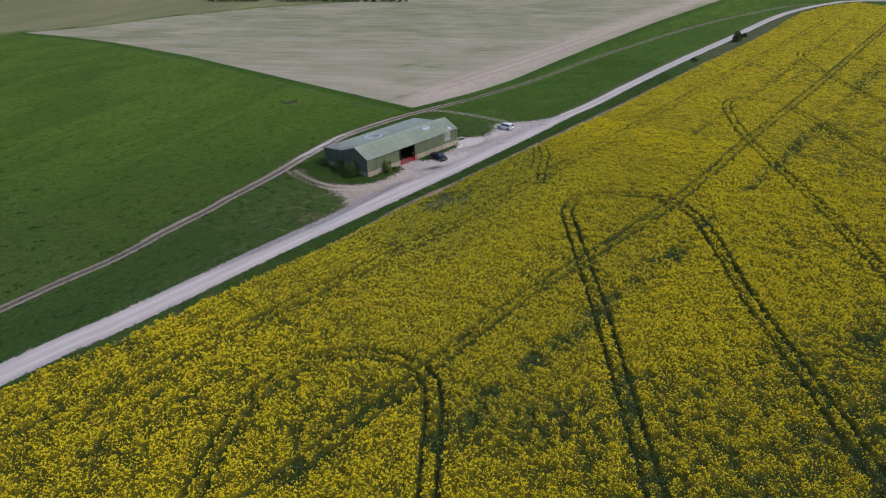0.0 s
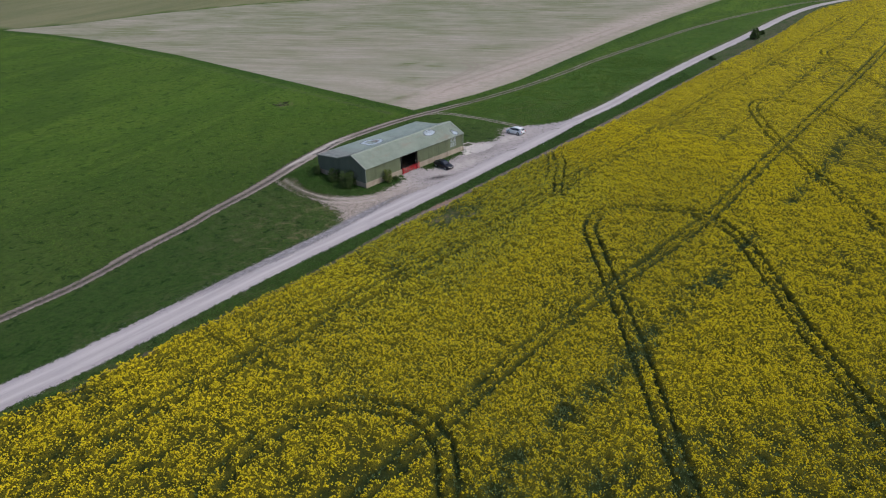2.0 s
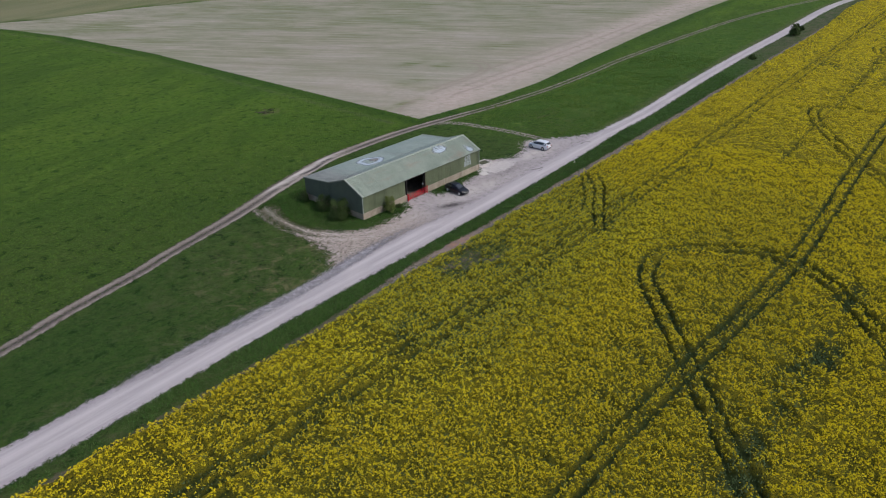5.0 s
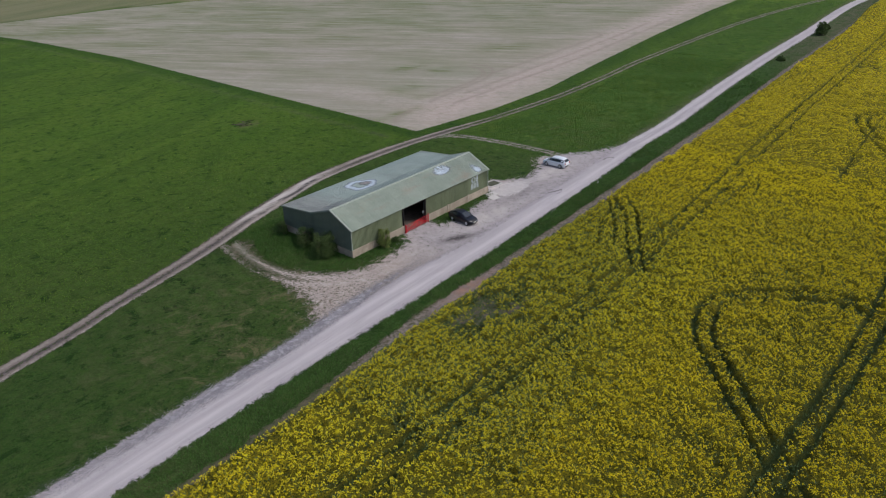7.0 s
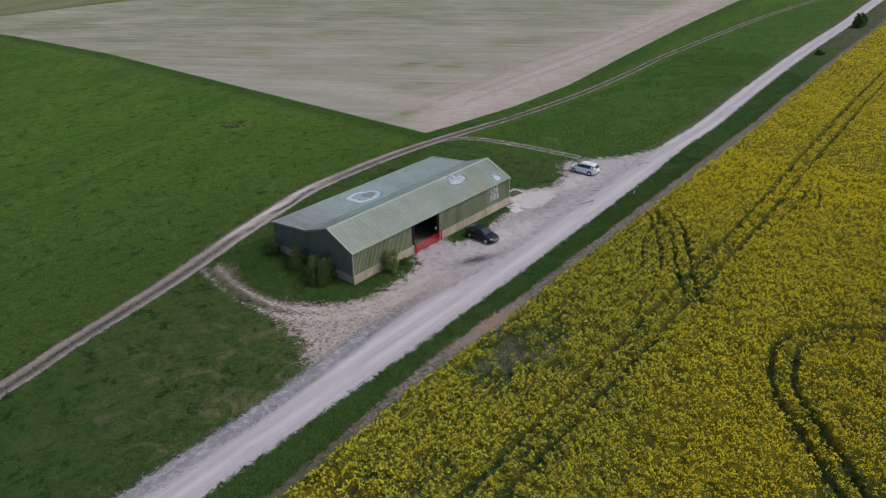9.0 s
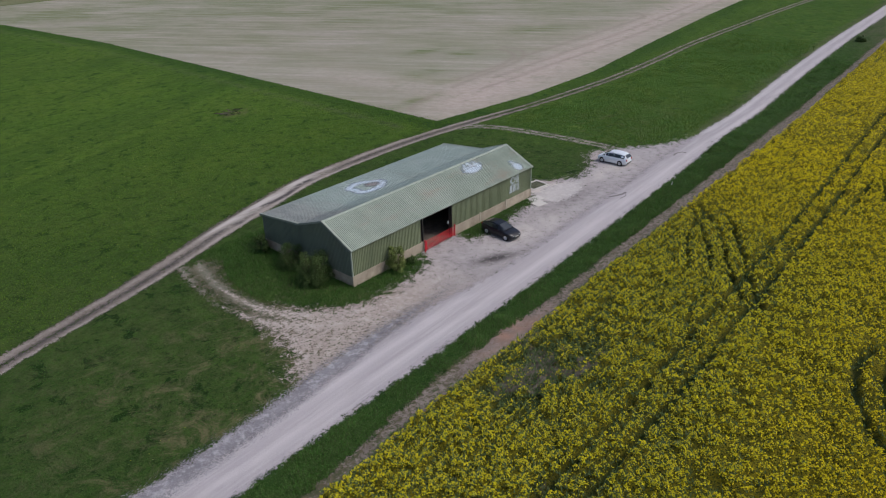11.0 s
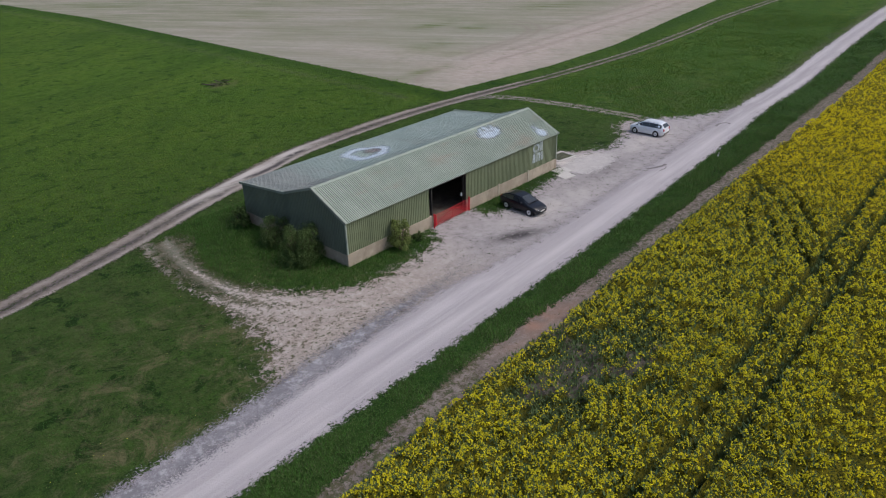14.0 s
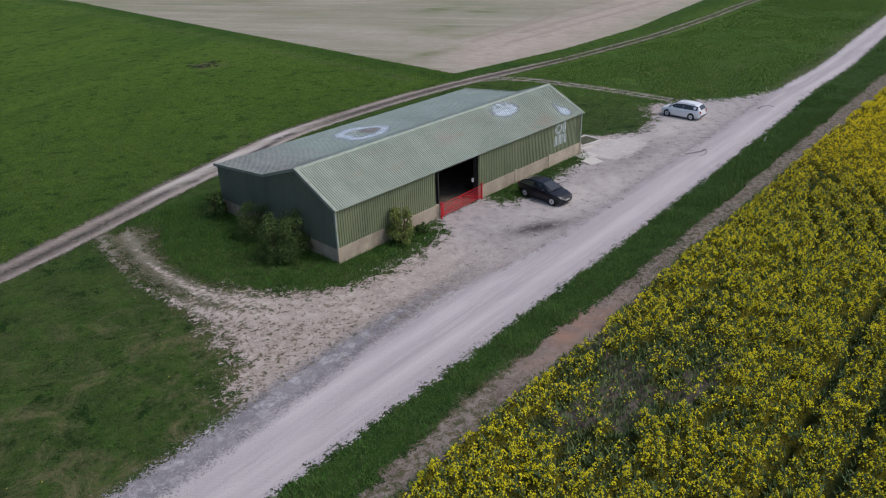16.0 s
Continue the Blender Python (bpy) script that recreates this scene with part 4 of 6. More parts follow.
# leaves over the wheel ruts and the thin stands
x, y = scatter(-96, 66, -112, -14, 16)
r = rut_distance(x, y)
ok = in_reach(x, y) & (crop_depth(x, y) > -0.3) & ((r < 0.20) & (r > -0.10) & (rng.random(len(x)) < 0.5) | (crop_thin(x, y) > rng.uniform(0.3, 1.0, len(x))) & (weak_corner(x, y) < rng.uniform(0.2, 1.1, len(x))))
x, y = x[ok], y[ok]
h, bloom = crop_state(x, y)
shoots.append(tufts(x, y, np.maximum(h - 0.16, 0.02), rng.uniform(0.06, 0.14, len(x)), rng.uniform(0.14, 0.32, len(x)), "blade"))
v, f = join(heads)
mesh_object("flowers", v, f, M_FLOWER, crop, {"young": step01(v[:, 1], -44, -30) * (1 - step01(v[:, 0], 20, 44)) * step01(v[:, 0], -40, -22)})
v, f = join(shoots)
mesh_object("leaves", v, f, M_SHOOT, crop)

# bare soil between verge and crop
soil_line = np.array([p for p in CROP_EDGE if -76 < p[0] < 240])
soil_off = np.linspace(-1.2, 3.4, 14)
soil_wide = lambda x: np.interp(x, [-70, -40, -24, -12, -4, 8, 40, 70, 100, 240], [0.3, 0.55, 0.75, 1.15, 1.9, 1.45, 1.45, 1.6, 1.3, 1.0])
soil = ribbon("bare_soil_strip", smooth(soil_line[::2], 0.7), soil_off, np.full(14, 0.02), M_SOIL,
              {"cover": lambda x, y, o: np.clip(0.5 + (soil_wide(x) - o) / 1.3, 0, 1) * np.clip((x + 76) / 12, 0, 1) * np.clip((240 - x) / 60, 0, 1)
               * (0.62 + 0.38 * step01(value_noise(x, y, 0.12, 77), 0.2, 0.5)),
               "weed": lambda x, y, o: 0.42 + 0.4 * step01(-x, 12, 24) - 0.4 * np.exp(-(((x - 3) / 5) ** 2)) + 0.35 * (o > 1.4), "rut": lambda x, y, o: np.exp(-(((x - 3.2) / 4.0) ** 2 + ((y + 15.6) / 1.2) ** 2)) * step01(value_noise(x, y, 0.9, 79, 3), 0.25, 0.65),
               "stain": lambda x, y, o: 0 * o})
tagged(soil, "bare brown soil strip along the crop edge", "soil", kind="structure")


# ---- grass ----
def road_gap(x, y):
    """Metres towards the crop from the road's middle."""
    return np.interp(x, ROAD[:, 0], ROAD[:, 1]) - y


def make_grass(name, x, y, size, tall, material, label):
    v, f = tufts(x, y, np.zeros_like(x), size, tall, "blade")
    return tagged(mesh_object(name, v, f, material), label, "grass", kind="stuff")


x, y = scatter(-85, 120, -24, -2, 130)
g = road_gap(x, y)
d = crop_depth(x, y)
w = value_noise(x, y, 0.5, 91)
lane = 2.5 - 0.55 * np.clip((x - 50) / 14, 0, 1)
ok = (g > lane + 0.5 * (w - 0.4)) & (crop_side(x, y) < -soil_wide(x) + 0.1 + 1.3 * (w - 0.5)) & ((x > -45) & (x < 60) | (rng.random(len(x)) < 0.22)) & (rng.random(len(x)) < 0.35 + w)
x, y, w = x[ok], y[ok], w[ok]
make_grass("verge_grass", x, y, rng.uniform(0.018, 0.040, len(x)), (0.05 + 0.62 * np.clip(w - 0.25, 0, 1)) * rng.uniform(0.5, 1.25, len(x)), M_VERGE, "lush green verge grass between road and crop")

BARN_L, BARN_W = 27.43, 13.35


def meadow_ok(x, y, pad=0.1):
    off_yard = yard_depth(x, y) < -pad
    off_track = np.abs(line_distance(x, y, TRACK)) > 1.5 + pad
    off_barn = (x < -0.1) | (x > BARN_L + 0.1) | (y < -0.1) | (y > BARN_W + 0.1)
    return off_yard & off_track & off_barn & (road_gap(x, y) < -2.9)


def beyond_track(x, y):
    """Metres past the track, on the grazed side."""
    return y - np.interp(x, TRACK[:, 0], TRACK[:, 1])


M_GRAZED = varied("grazed_blade", [(0.074, 0.166, 0.013), (0.104, 0.200, 0.020), (0.084, 0.160, 0.016), (0.150, 0.215, 0.026)])
x, y = scatter(-48, 50, -10, 30, 60)
ok = meadow_ok(x, y) & (beyond_track(x, y) < 0)
x, y = x[ok], y[ok]
w = value_noise(x, y, 0.35, 93)
skirt = ((x > -7) & (x < BARN_L + 3) & (y > -3) & (y < BARN_W + 4)).astype(float)
fade_out = np.clip((48 - x) / 14, 0, 1) * np.clip((x + 48) / 20, 0, 1)
ok = rng.random(len(x)) < (0.10 + 0.45 * w + skirt) * fade_out
x, y, w, skirt = x[ok], y[ok], w[ok], skirt[ok]
make_grass("meadow_grass", x, y, rng.uniform(0.016, 0.038, len(x)), (0.05 + 0.10 * w + 0.16 * skirt) * rng.uniform(0.6, 1.2, len(x)), M_BLADE,
           "tufted green meadow grass round the barn")
x, y = scatter(-50, 44, 5, 70, 11)
b = beyond_track(x, y)
ok = (b > 1.7) & (rng.random(len(x)) < (0.3 + 0.7 * value_noise(x, y, 0.35, 94)) * np.clip((46 - b) / 30, 0, 1))
x, y = x[ok], y[ok]
make_grass("pasture_grass", x, y, rng.uniform(0.05, 0.11, len(x)), rng.uniform(0.05, 0.13, len(x)), M_GRAZED, "short grazed yellow-green pasture grass")
M_LAID = varied("laid_blade", [(0.078, 0.158, 0.020), (0.120, 0.205, 0.032), (0.092, 0.172, 0.024), (0.160, 0.220, 0.046), (0.066, 0.136, 0.016)])
x, y = scatter(30, 135, -6, 24, 9)
ok = (lodged(x, y) > rng.uniform(0.2, 0.9, len(x))) & (np.abs(line_distance(x, y, BRANCH)) > 1.0) & (yard_depth(x, y) < -0.4) & (rng.random(len(x)) < 0.25 + step01(value_noise(x, y, 0.22, 87, 3), 0.38, 0.62))
x, y = x[ok], y[ok]
make_grass("laid_grass", x, y, rng.uniform(0.07, 0.15, len(x)), rng.uniform(0.06, 0.16, len(x)), M_LAID, "long laid grass in swirls between track and road")
M_TUSSOCK = varied("tussock", [(0.060, 0.125, 0.016), (0.085, 0.155, 0.022), (0.100, 0.165, 0.026)])
x, y = scatter(-90, 44, 4, 150, 0.7)
ok = (beyond_track(x, y) > 2) & (inside_field(x, y) < -6) & (rng.random(len(x)) < step01(value_noise(x, y, 0.05, 96), 0.35, 0.75))
x, y = x[ok], y[ok]
s = rng.uniform(0.08, 0.20, len(x))
make_grass("tussock_grass", x, y, s * 1.2, s * rng.uniform(0.5, 0.9, len(x)), M_TUSSOCK, "scattered dark tussocks in the grazed meadow")
x, y = scatter(-13, 6, -8.5, 16, 60)
dep = yard_depth(x, y)
clump = value_noise(x, y, 1.1, 97, 3)
ok = (dep > -0.3) & (dep < 3) & (clump > 0.47 + 0.08 * np.clip(dep, 0, 2) + 0.15 * fan_ruts(x, y) - 0.10 * np.clip(y / 8, 0, 1)) & (road_gap(x, y) < -3.6)
x, y = x[ok], y[ok]
make_grass("sparse_grass", x, y, rng.uniform(0.03, 0.06, len(x)), rng.uniform(0.03, 0.09, len(x)), M_DRY, "sparse dull grass breaking through the gravel")


# yellow flower dots in the grass
M_DANDELION = varied("dandelion", [(0.50, 0.46, 0.04), (0.46, 0.48, 0.12), (0.50, 0.52, 0.28)])
x, y = scatter(-46, 40, -8, 60, 0.55)
ok = meadow_ok(x, y) & (rng.random(len(x)) < step01(value_noise(x, y, 0.09, 99, 3), 0.42, 0.72)) & (inside_field(x, y) < -6)
x, y = x[ok], y[ok]
s = rng.uniform(0.018, 0.036, len(x))
v, f = tufts(x, y, np.full(len(x), 0.10), s, s * 0.6, "dome")
tagged(mesh_object("dandelions", v, f, M_DANDELION), "small yellow flowers dotted through the grass", "flowers", kind="stuff")


# ---- loose stones ----
M_STONE = varied("loose_stone", [(0.18, 0.16, 0.14), (0.38, 0.35, 0.32), (0.25, 0.22, 0.20), (0.48, 0.45, 0.42), (0.11, 0.09, 0.08)])
x, y = scatter(-45, 22, -11.6, -5.2, 50)
d = line_distance(x, y, SHOULDER)
ok = (np.abs(d) < rng.uniform(0.2, 1.2, len(x))) & (rng.random(len(x)) < np.clip((14 - x) / 14, 0, 1))
x1, y1 = x[ok], y[ok]
x, y = scatter(-13, 12, -8.5, 16, 22)
dep = yard_depth(x, y)
ok = (dep > rng.uniform(-0.3, 1.2, len(x)))
x1, y1 = np.concatenate([x1, x[ok]]), np.concatenate([y1, y[ok]])
s = rng.uniform(0.014, 0.040, len(x1))
v, f = tufts(x1, y1, np.where(np.abs(line_distance(x1, y1, SHOULDER)) < 1.4, 0.07, 0.04), s, s * rng.uniform(0.5, 1.1, len(x1)), "cone")
tagged(mesh_object("loose_gravel", v, f, M_STONE), "loose pale chalk stones over the yard edge", "gravel", kind="stuff")

# ---- building helpers ----
def part(name, bm, material, parent, label="", smooth_faces=False):
    me = bpy.data.meshes.new(name)
    bm.to_mesh(me)
    bm.free()
    me.materials.append(material)
    if smooth_faces:
        me.polygons.foreach_set("use_smooth", [True] * len(me.polygons))
    ob = new(name, me)
    ob.parent = parent
    if label:
        ob["label"] = label
    return ob


def share(name, mesh, parent, m):
    """Another piece on the same mesh."""
    ob = new(name, mesh)
    ob.parent = parent
    ob.matrix_basis = m
    return ob


def thing(name, label, category, m=None, group=""):
    ob = new(name)
    if m is not None:
        ob.matrix_basis = m
    return tagged(ob, label, category, group)


def box(bm, x0, x1, y0, y1, z0, z1, bevel=0.0):
    v = [bm.verts.new((x, y, z)) for x in (x0, x1) for y in (y0, y1) for z in (z0, z1)]
    fs = [bm.faces.new([v[i] for i in q]) for q in ((0, 1, 3, 2), (4, 6, 7, 5), (0, 4, 5, 1), (2, 3, 7, 6), (0, 2, 6, 4), (1, 5, 7, 3))]
    if bevel:
        edges = list({e for f in fs for e in f.edges})
        bmesh.ops.bevel(bm, geom=edges, offset=bevel, segments=1, affect="EDGES", profile=0.5)
    return bm


def boxed(*dims, bevel=0.0):
    return box(bmesh.new(), *dims, bevel=bevel)


def tube(bm, a, b, r, sides=8):
    a, b = Vector(a), Vector(b)
    q = (b - a).to_track_quat("Z", "Y").to_matrix()
    rings = []
    for p in (a, b):
        rings.append([bm.verts.new(p + q @ Vector((r * math.cos(2 * math.pi * i / sides), r * math.sin(2 * math.pi * i / sides), 0))) for i in range(sides)])
    for i in range(sides):
        j = (i + 1) % sides
        bm.faces.new((rings[0][i], rings[0][j], rings[1][j], rings[1][i]))
    bm.faces.new(rings[0][::-1])
    bm.faces.new(rings[1])
    return bm


def loft(rings, close=True, caps=True):
    bm = bmesh.new()
    rows = [[bm.verts.new(p) for p in r] for r in rings]
    n = len(rows[0])
    for a, b in zip(rows[:-1], rows[1:]):
        for i in range(n if close else n - 1):
            j = (i + 1) % n
            bm.faces.new((a[i], a[j], b[j], b[i]))
    if caps:
        bm.faces.new(rows[0][::-1])
        bm.faces.new(rows[-1])
    bmesh.ops.recalc_face_normals(bm, faces=bm.faces)
    return bm


def rib(u, pitch, deep):
    """Height of a trapezoid profile at u."""
    t = np.abs((u / pitch) % 1.0 - 0.5) * 2
    return deep * np.clip((t - 0.35) / 0.3, 0, 1)


def rib_stops(width, pitch):
    """Where the profile bends, from 0 to width."""
    k = np.arange(0, int(width / pitch) + 2)[:, None] + np.array([0.0, 0.175, 0.325, 0.675, 0.825])[None]
    s = np.unique(np.round(np.concatenate([[0, width], (k * pitch).ravel()]), 4))
    return s[(s >= 0) & (s <= width)]


def ribbed_sheet(width, length, pitch, deep, thick=0.01, rows=2, sag=0.0):
    """A profiled sheet: x across, y down its length, z out."""
    xs = rib_stops(width, pitch)
    ys = np.linspace(0, length, rows)
    bm = bmesh.new()
    up = [[bm.verts.new((x, y, float(rib(x, pitch, deep)))) for y in ys] for x in xs]
    lo = [[bm.verts.new((x, y, float(rib(x, pitch, deep)) - thick)) for y in (ys[0], ys[-1])] for x in xs]
    for i in range(len(xs) - 1):
        for j in range(rows - 1):
            bm.faces.new((up[i][j], up[i + 1][j], up[i + 1][j + 1], up[i][j + 1]))
        bm.faces.new((lo[i][1], lo[i + 1][1], lo[i + 1][0], lo[i][0]))
        bm.faces.new((up[i][-1], up[i + 1][-1], lo[i + 1][1], lo[i][1]))
        bm.faces.new((lo[i][0], lo[i + 1][0], up[i + 1][0], up[i][0]))
    return bm


# ---- barn ----
def sheet_material(name, lo, hi, stain, lichen, rough=0.55, metal=0.0, streak=(1, 1, 1), bare=None):
    n = Nodes(name, rough, metal, 0.35)
    info = n.t.nodes.new("ShaderNodeObjectInfo")
    tc = n.t.nodes.new("ShaderNodeTexCoord")
    geo = n.t.nodes.new("ShaderNodeNewGeometry")

    def world_noise(scale, stretch, detail=5):
        mp = n.t.nodes.new("ShaderNodeMapping")
        mp.inputs["Scale"].default_value = stretch
        n.link(geo.outputs["Position"], mp.inputs["Vector"])
        q = n.node("ShaderNodeTexNoise", Scale=scale, Detail=detail, Roughness=0.65)
        n.link(mp.outputs["Vector"], q.inputs["Vector"])
        return q.outputs["Fac"]

    c = n.mix(n.ramp(world_noise(0.35, (1, 1, 1)), 0.32, 0.68), lo, hi)
    c = n.mix(n.math("MULTIPLY", info.outputs["Random"], 0.22), c, tuple(0.72 * v for v in lo))
    c = n.mix(n.math("MULTIPLY", n.ramp(world_noise(0.42, streak), 0.48, 0.70), 0.5), c, stain)
    c = n.mix(n.math("MULTIPLY", n.ramp(world_noise(2.6, (1, 1, 1)), 0.56, 0.75), 0.45), c, lichen)
    if bare:                                 # the coating has gone from the end of the roof
        sep = n.t.nodes.new("ShaderNodeSeparateXYZ")
        n.link(geo.outputs["Position"], sep.inputs["Vector"])
        along = n.math("ADD", sep.outputs["X"], n.math("MULTIPLY", world_noise(0.8, (1, 0.35, 1)), 6.0))
        along = n.math("ADD", along, n.math("MULTIPLY", info.outputs["Random"], 1.5))
        c = n.mix(n.math("MULTIPLY", n.ramp(n.math("DIVIDE", along, 20.0), 0.52, 0.26), 0.9), c, n.mix(n.ramp(world_noise(1.4, (1, 0.3, 1)), 0.38, 0.62), (0.250, 0.262, 0.245), (0.345, 0.345, 0.322)))
    n.base(c)
    n.bump(world_noise(9, (1, 1, 1), 3), 0.25, 0.01)
    return n.m


M_ROOF = sheet_material("roof_sheet_front", (0.318, 0.374, 0.312), (0.398, 0.452, 0.388), (0.430, 0.325, 0.255), (0.52, 0.54, 0.46), 0.5, streak=(0.35, 1, 1))
M_ROOF_BACK = sheet_material("roof_sheet_back", (0.330, 0.400, 0.360), (0.400, 0.465, 0.425), (0.290, 0.310, 0.275), (0.45, 0.51, 0.47), 0.42, streak=(1, 0.4, 1), bare=True)
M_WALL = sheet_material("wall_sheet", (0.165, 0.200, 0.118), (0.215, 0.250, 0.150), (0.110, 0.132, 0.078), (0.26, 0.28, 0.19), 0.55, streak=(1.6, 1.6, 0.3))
# wall green darkened: shade on the gables and rear is in the colour
M_SHADED_CLAD = sheet_material("shade_toned_sheet", (0.120, 0.150, 0.118), (0.150, 0.180, 0.140), (0.085, 0.105, 0.085), (0.17, 0.19, 0.16), 0.55, streak=(1.6, 1.6, 0.3))
M_TRIM = plain("pale_green_trim", (0.30, 0.345, 0.30), 0.5, 0, 0.2, 3)
M_VERGE_TRIM = plain("grey_green_trim", (0.24, 0.27, 0.24), 0.5, 0, 0.2, 3)
M_PLINTH = sheet_material("plinth_concrete", (0.36, 0.302, 0.240), (0.50, 0.430, 0.345), (0.18, 0.150, 0.115), (0.60, 0.54, 0.46), 0.9, streak=(1.2, 1.2, 0.7))
M_CONCRETE = sheet_material("slab_concrete", (0.50, 0.485, 0.47), (0.60, 0.58, 0.57), (0.31, 0.29, 0.275), (0.60, 0.58, 0.58), 0.9)
M_POST = sheet_material("pale_post", (0.42, 0.375, 0.30), (0.50, 0.45, 0.37), (0.30, 0.26, 0.2), (0.55, 0.5, 0.43), 0.9)
M_STEEL = plain("dark_steel", (0.055, 0.05, 0.048), 0.6, 0.4, 0.2, 4)
M_FLOOR = plain("barn_floor", (0.16, 0.14, 0.12), 0.9, 0, 0.25, 1.2, bump=0.3)


def paint_material(name, tone, tone2):
    n = Nodes(name, 0.6, 0, 0.3)
    c = n.mix(n.ramp(n.noise(2.4, 4, 0.7), 0.4, 0.62), tone, tone2)
    n.base(c)
    e = n.math("ADD", n.attr("cover"), n.math("MULTIPLY", n.math("SUBTRACT", n.noise(2.6, 6, 0.8), 0.5), 1.1))
    return n.fade(n.math("MULTIPLY", n.ramp(e, 0.22, 0.90), 0.86)).m


M_PAINT = paint_material("white_paint", (0.72, 0.80, 0.88), (0.56, 0.64, 0.72))
M_PAINT_RED = paint_material("faded_red_paint", (0.38, 0.315, 0.30), (0.36, 0.37, 0.355))

EAVE, RIDGE_Y, RIDGE_Z, BREAK_Y, BREAK_Z, BACK_Z, PLINTH_Z = 3.77, 3.62, 5.57, 7.27, 4.28, 3.63, 1.08
BAY = BARN_L / 6
D0, D1 = 9.36, 13.72                 # the doorway
barn = thing("barn", "long sage-green corrugated barn with a lean-to and an open doorway", "barn")

# plinth panels, bay by bay
for i in range(6):
    if i == 2:
        continue
    x0, x1 = i * BAY + 0.06, (i + 1) * BAY - 0.06
    if i == 1:
        x1 = D0
    if i == 3:
        x0 = D1
    part("plinth_panel", boxed(x0, x1, -0.06, 0.12, -0.1, PLINTH_Z, bevel=0.015), M_PLINTH, barn)
for i in range(7):
    if i in (2, 3):
        continue
    x = i * BAY
    part("plinth_post", boxed(x - 0.11, x + 0.11, -0.11, 0.1, -0.1, PLINTH_Z + (0.12 if i in (4, 5) else -0.02), bevel=0.02), M_POST if i in (4, 5) else M_PLINTH, barn)
part("gable_plinth", boxed(-0.06, 0.12, 0.12, BARN_W - 0.1, -0.1, 0.98, bevel=0.015), M_PLINTH, barn)
part("rear_plinth", boxed(0, BARN_L, BARN_W - 0.1, BARN_W + 0.06, -0.1, 1.0), M_PLINTH, barn)
part("far_plinth", boxed(BARN_L - 0.12, BARN_L + 0.06, 0.12, BARN_W - 0.1, -0.1, 1.0), M_PLINTH, barn)

# front wall sheets
WP = 0.2
SW = 5 * WP
wall_h = EAVE - 0.06 - PLINTH_Z
wall_sheet = part("wall_sheet", ribbed_sheet(SW, wall_h, WP, 0.04), M_WALL, barn)
wall_mesh = wall_sheet.data
upright = Matrix.Rotation(radians(90), 4, "X")
spots = [x for x in np.arange(0.0, D0 - SW * 0.6, SW)] + [x for x in np.arange(D1, BARN_L - SW * 0.6, SW)]
for k, x in enumerate(spots):
    limit = D0 if x < D0 else BARN_L
    m = Matrix.Translation((x, -0.015 - 0.004 * (k % 2), PLINTH_Z - 0.02)) @ upright @ Matrix.Diagonal((min(1.0, (limit - x) / SW), 1, 1, 1))
    if k == 0:
        wall_sheet.matrix_basis = m
    else:
        share("wall_sheet", wall_mesh, barn, m)


def gable_wall(x, facing):
    """A profiled gable from the plinth to the roof line."""
    ys = rib_stops(BARN_W, WP)
    roof_z = np.interp(ys, [0, RIDGE_Y, BREAK_Y, BARN_W], [EAVE, RIDGE_Z, BREAK_Z, BACK_Z]) - 0.07
    bm = bmesh.new()
    out = [rib(y, WP, 0.038) * facing for y in ys]
    lo = [bm.verts.new((x + float(o), y, 0.93)) for y, o in zip(ys, out)]
    hi = [bm.verts.new((x + float(o), y, z)) for y, o, z in zip(ys, out, roof_z)]
    ilo = [bm.verts.new((x - 0.05 * facing, y, 0.93)) for y in ys]
    ihi = [bm.verts.new((x - 0.05 * facing, y, z)) for y, z in zip(ys, roof_z)]
    for i in range(len(ys) - 1):
        bm.faces.new((lo[i], lo[i + 1], hi[i + 1], hi[i]))
        bm.faces.new((ihi[i], ihi[i + 1], ilo[i + 1], ilo[i]))
        bm.faces.new((hi[i], hi[i + 1], ihi[i + 1], ihi[i]))
    bmesh.ops.recalc_face_normals(bm, faces=bm.faces)
    return bm


part("gable_wall", gable_wall(-0.02, -1), M_SHADED_CLAD, barn, "profiled green gable cladding, toned darker for its shade")
part("gable_wall", gable_wall(BARN_L + 0.02, 1), M_SHADED_CLAD, barn)
bm = bmesh.new()
box(bm, 0, BARN_L, BARN_W - 0.05, BARN_W, 0.95, BACK_Z - 0.06)
part("rear_wall", bm, M_SHADED_CLAD, barn)

# roof sheets
RP = 0.18
RW = 6 * RP
SPAN = [(-0.22, EAVE - 0.10, RIDGE_Y, RIDGE_Z, M_ROOF), (RIDGE_Y, RIDGE_Z, BREAK_Y, BREAK_Z, M_ROOF_BACK), (BREAK_Y - 0.12, BREAK_Z + 0.0, BARN_W + 0.2, BACK_Z - 0.02, M_ROOF_BACK)]
for s, (ya, za, yb, zb, mat) in enumerate(SPAN):
    slope = math.hypot(yb - ya, zb - za)
    tilt = math.atan2(zb - za, yb - ya)
    first = None
    n = 26
    width = (BARN_L + 0.3) / n
    half = slope / 2
    for c in range(2):                       # two courses, lapped
        for k in range(n):
            lap = 0.012 if (c == (1 if s == 0 else 0)) else 0.0
            jitter = 0.003 * math.sin(k * 2.7 + c)
            m = (Matrix.Translation((-0.15 + k * width, ya, za)) @ Matrix.Rotation(tilt, 4, "X")
                 @ Matrix.Translation((0, c * half - (0.08 if c else 0), lap + jitter)) @ Matrix.Diagonal((width / RW, 1, 1, 1)))
            if first is None:
                first = part("roof_sheet", ribbed_sheet(RW + 0.02, half + 0.08, RP, 0.07 if s == 0 else 0.035), mat, barn)
                first.matrix_basis = m
            else:
                share("roof_sheet", first.data, barn, m)

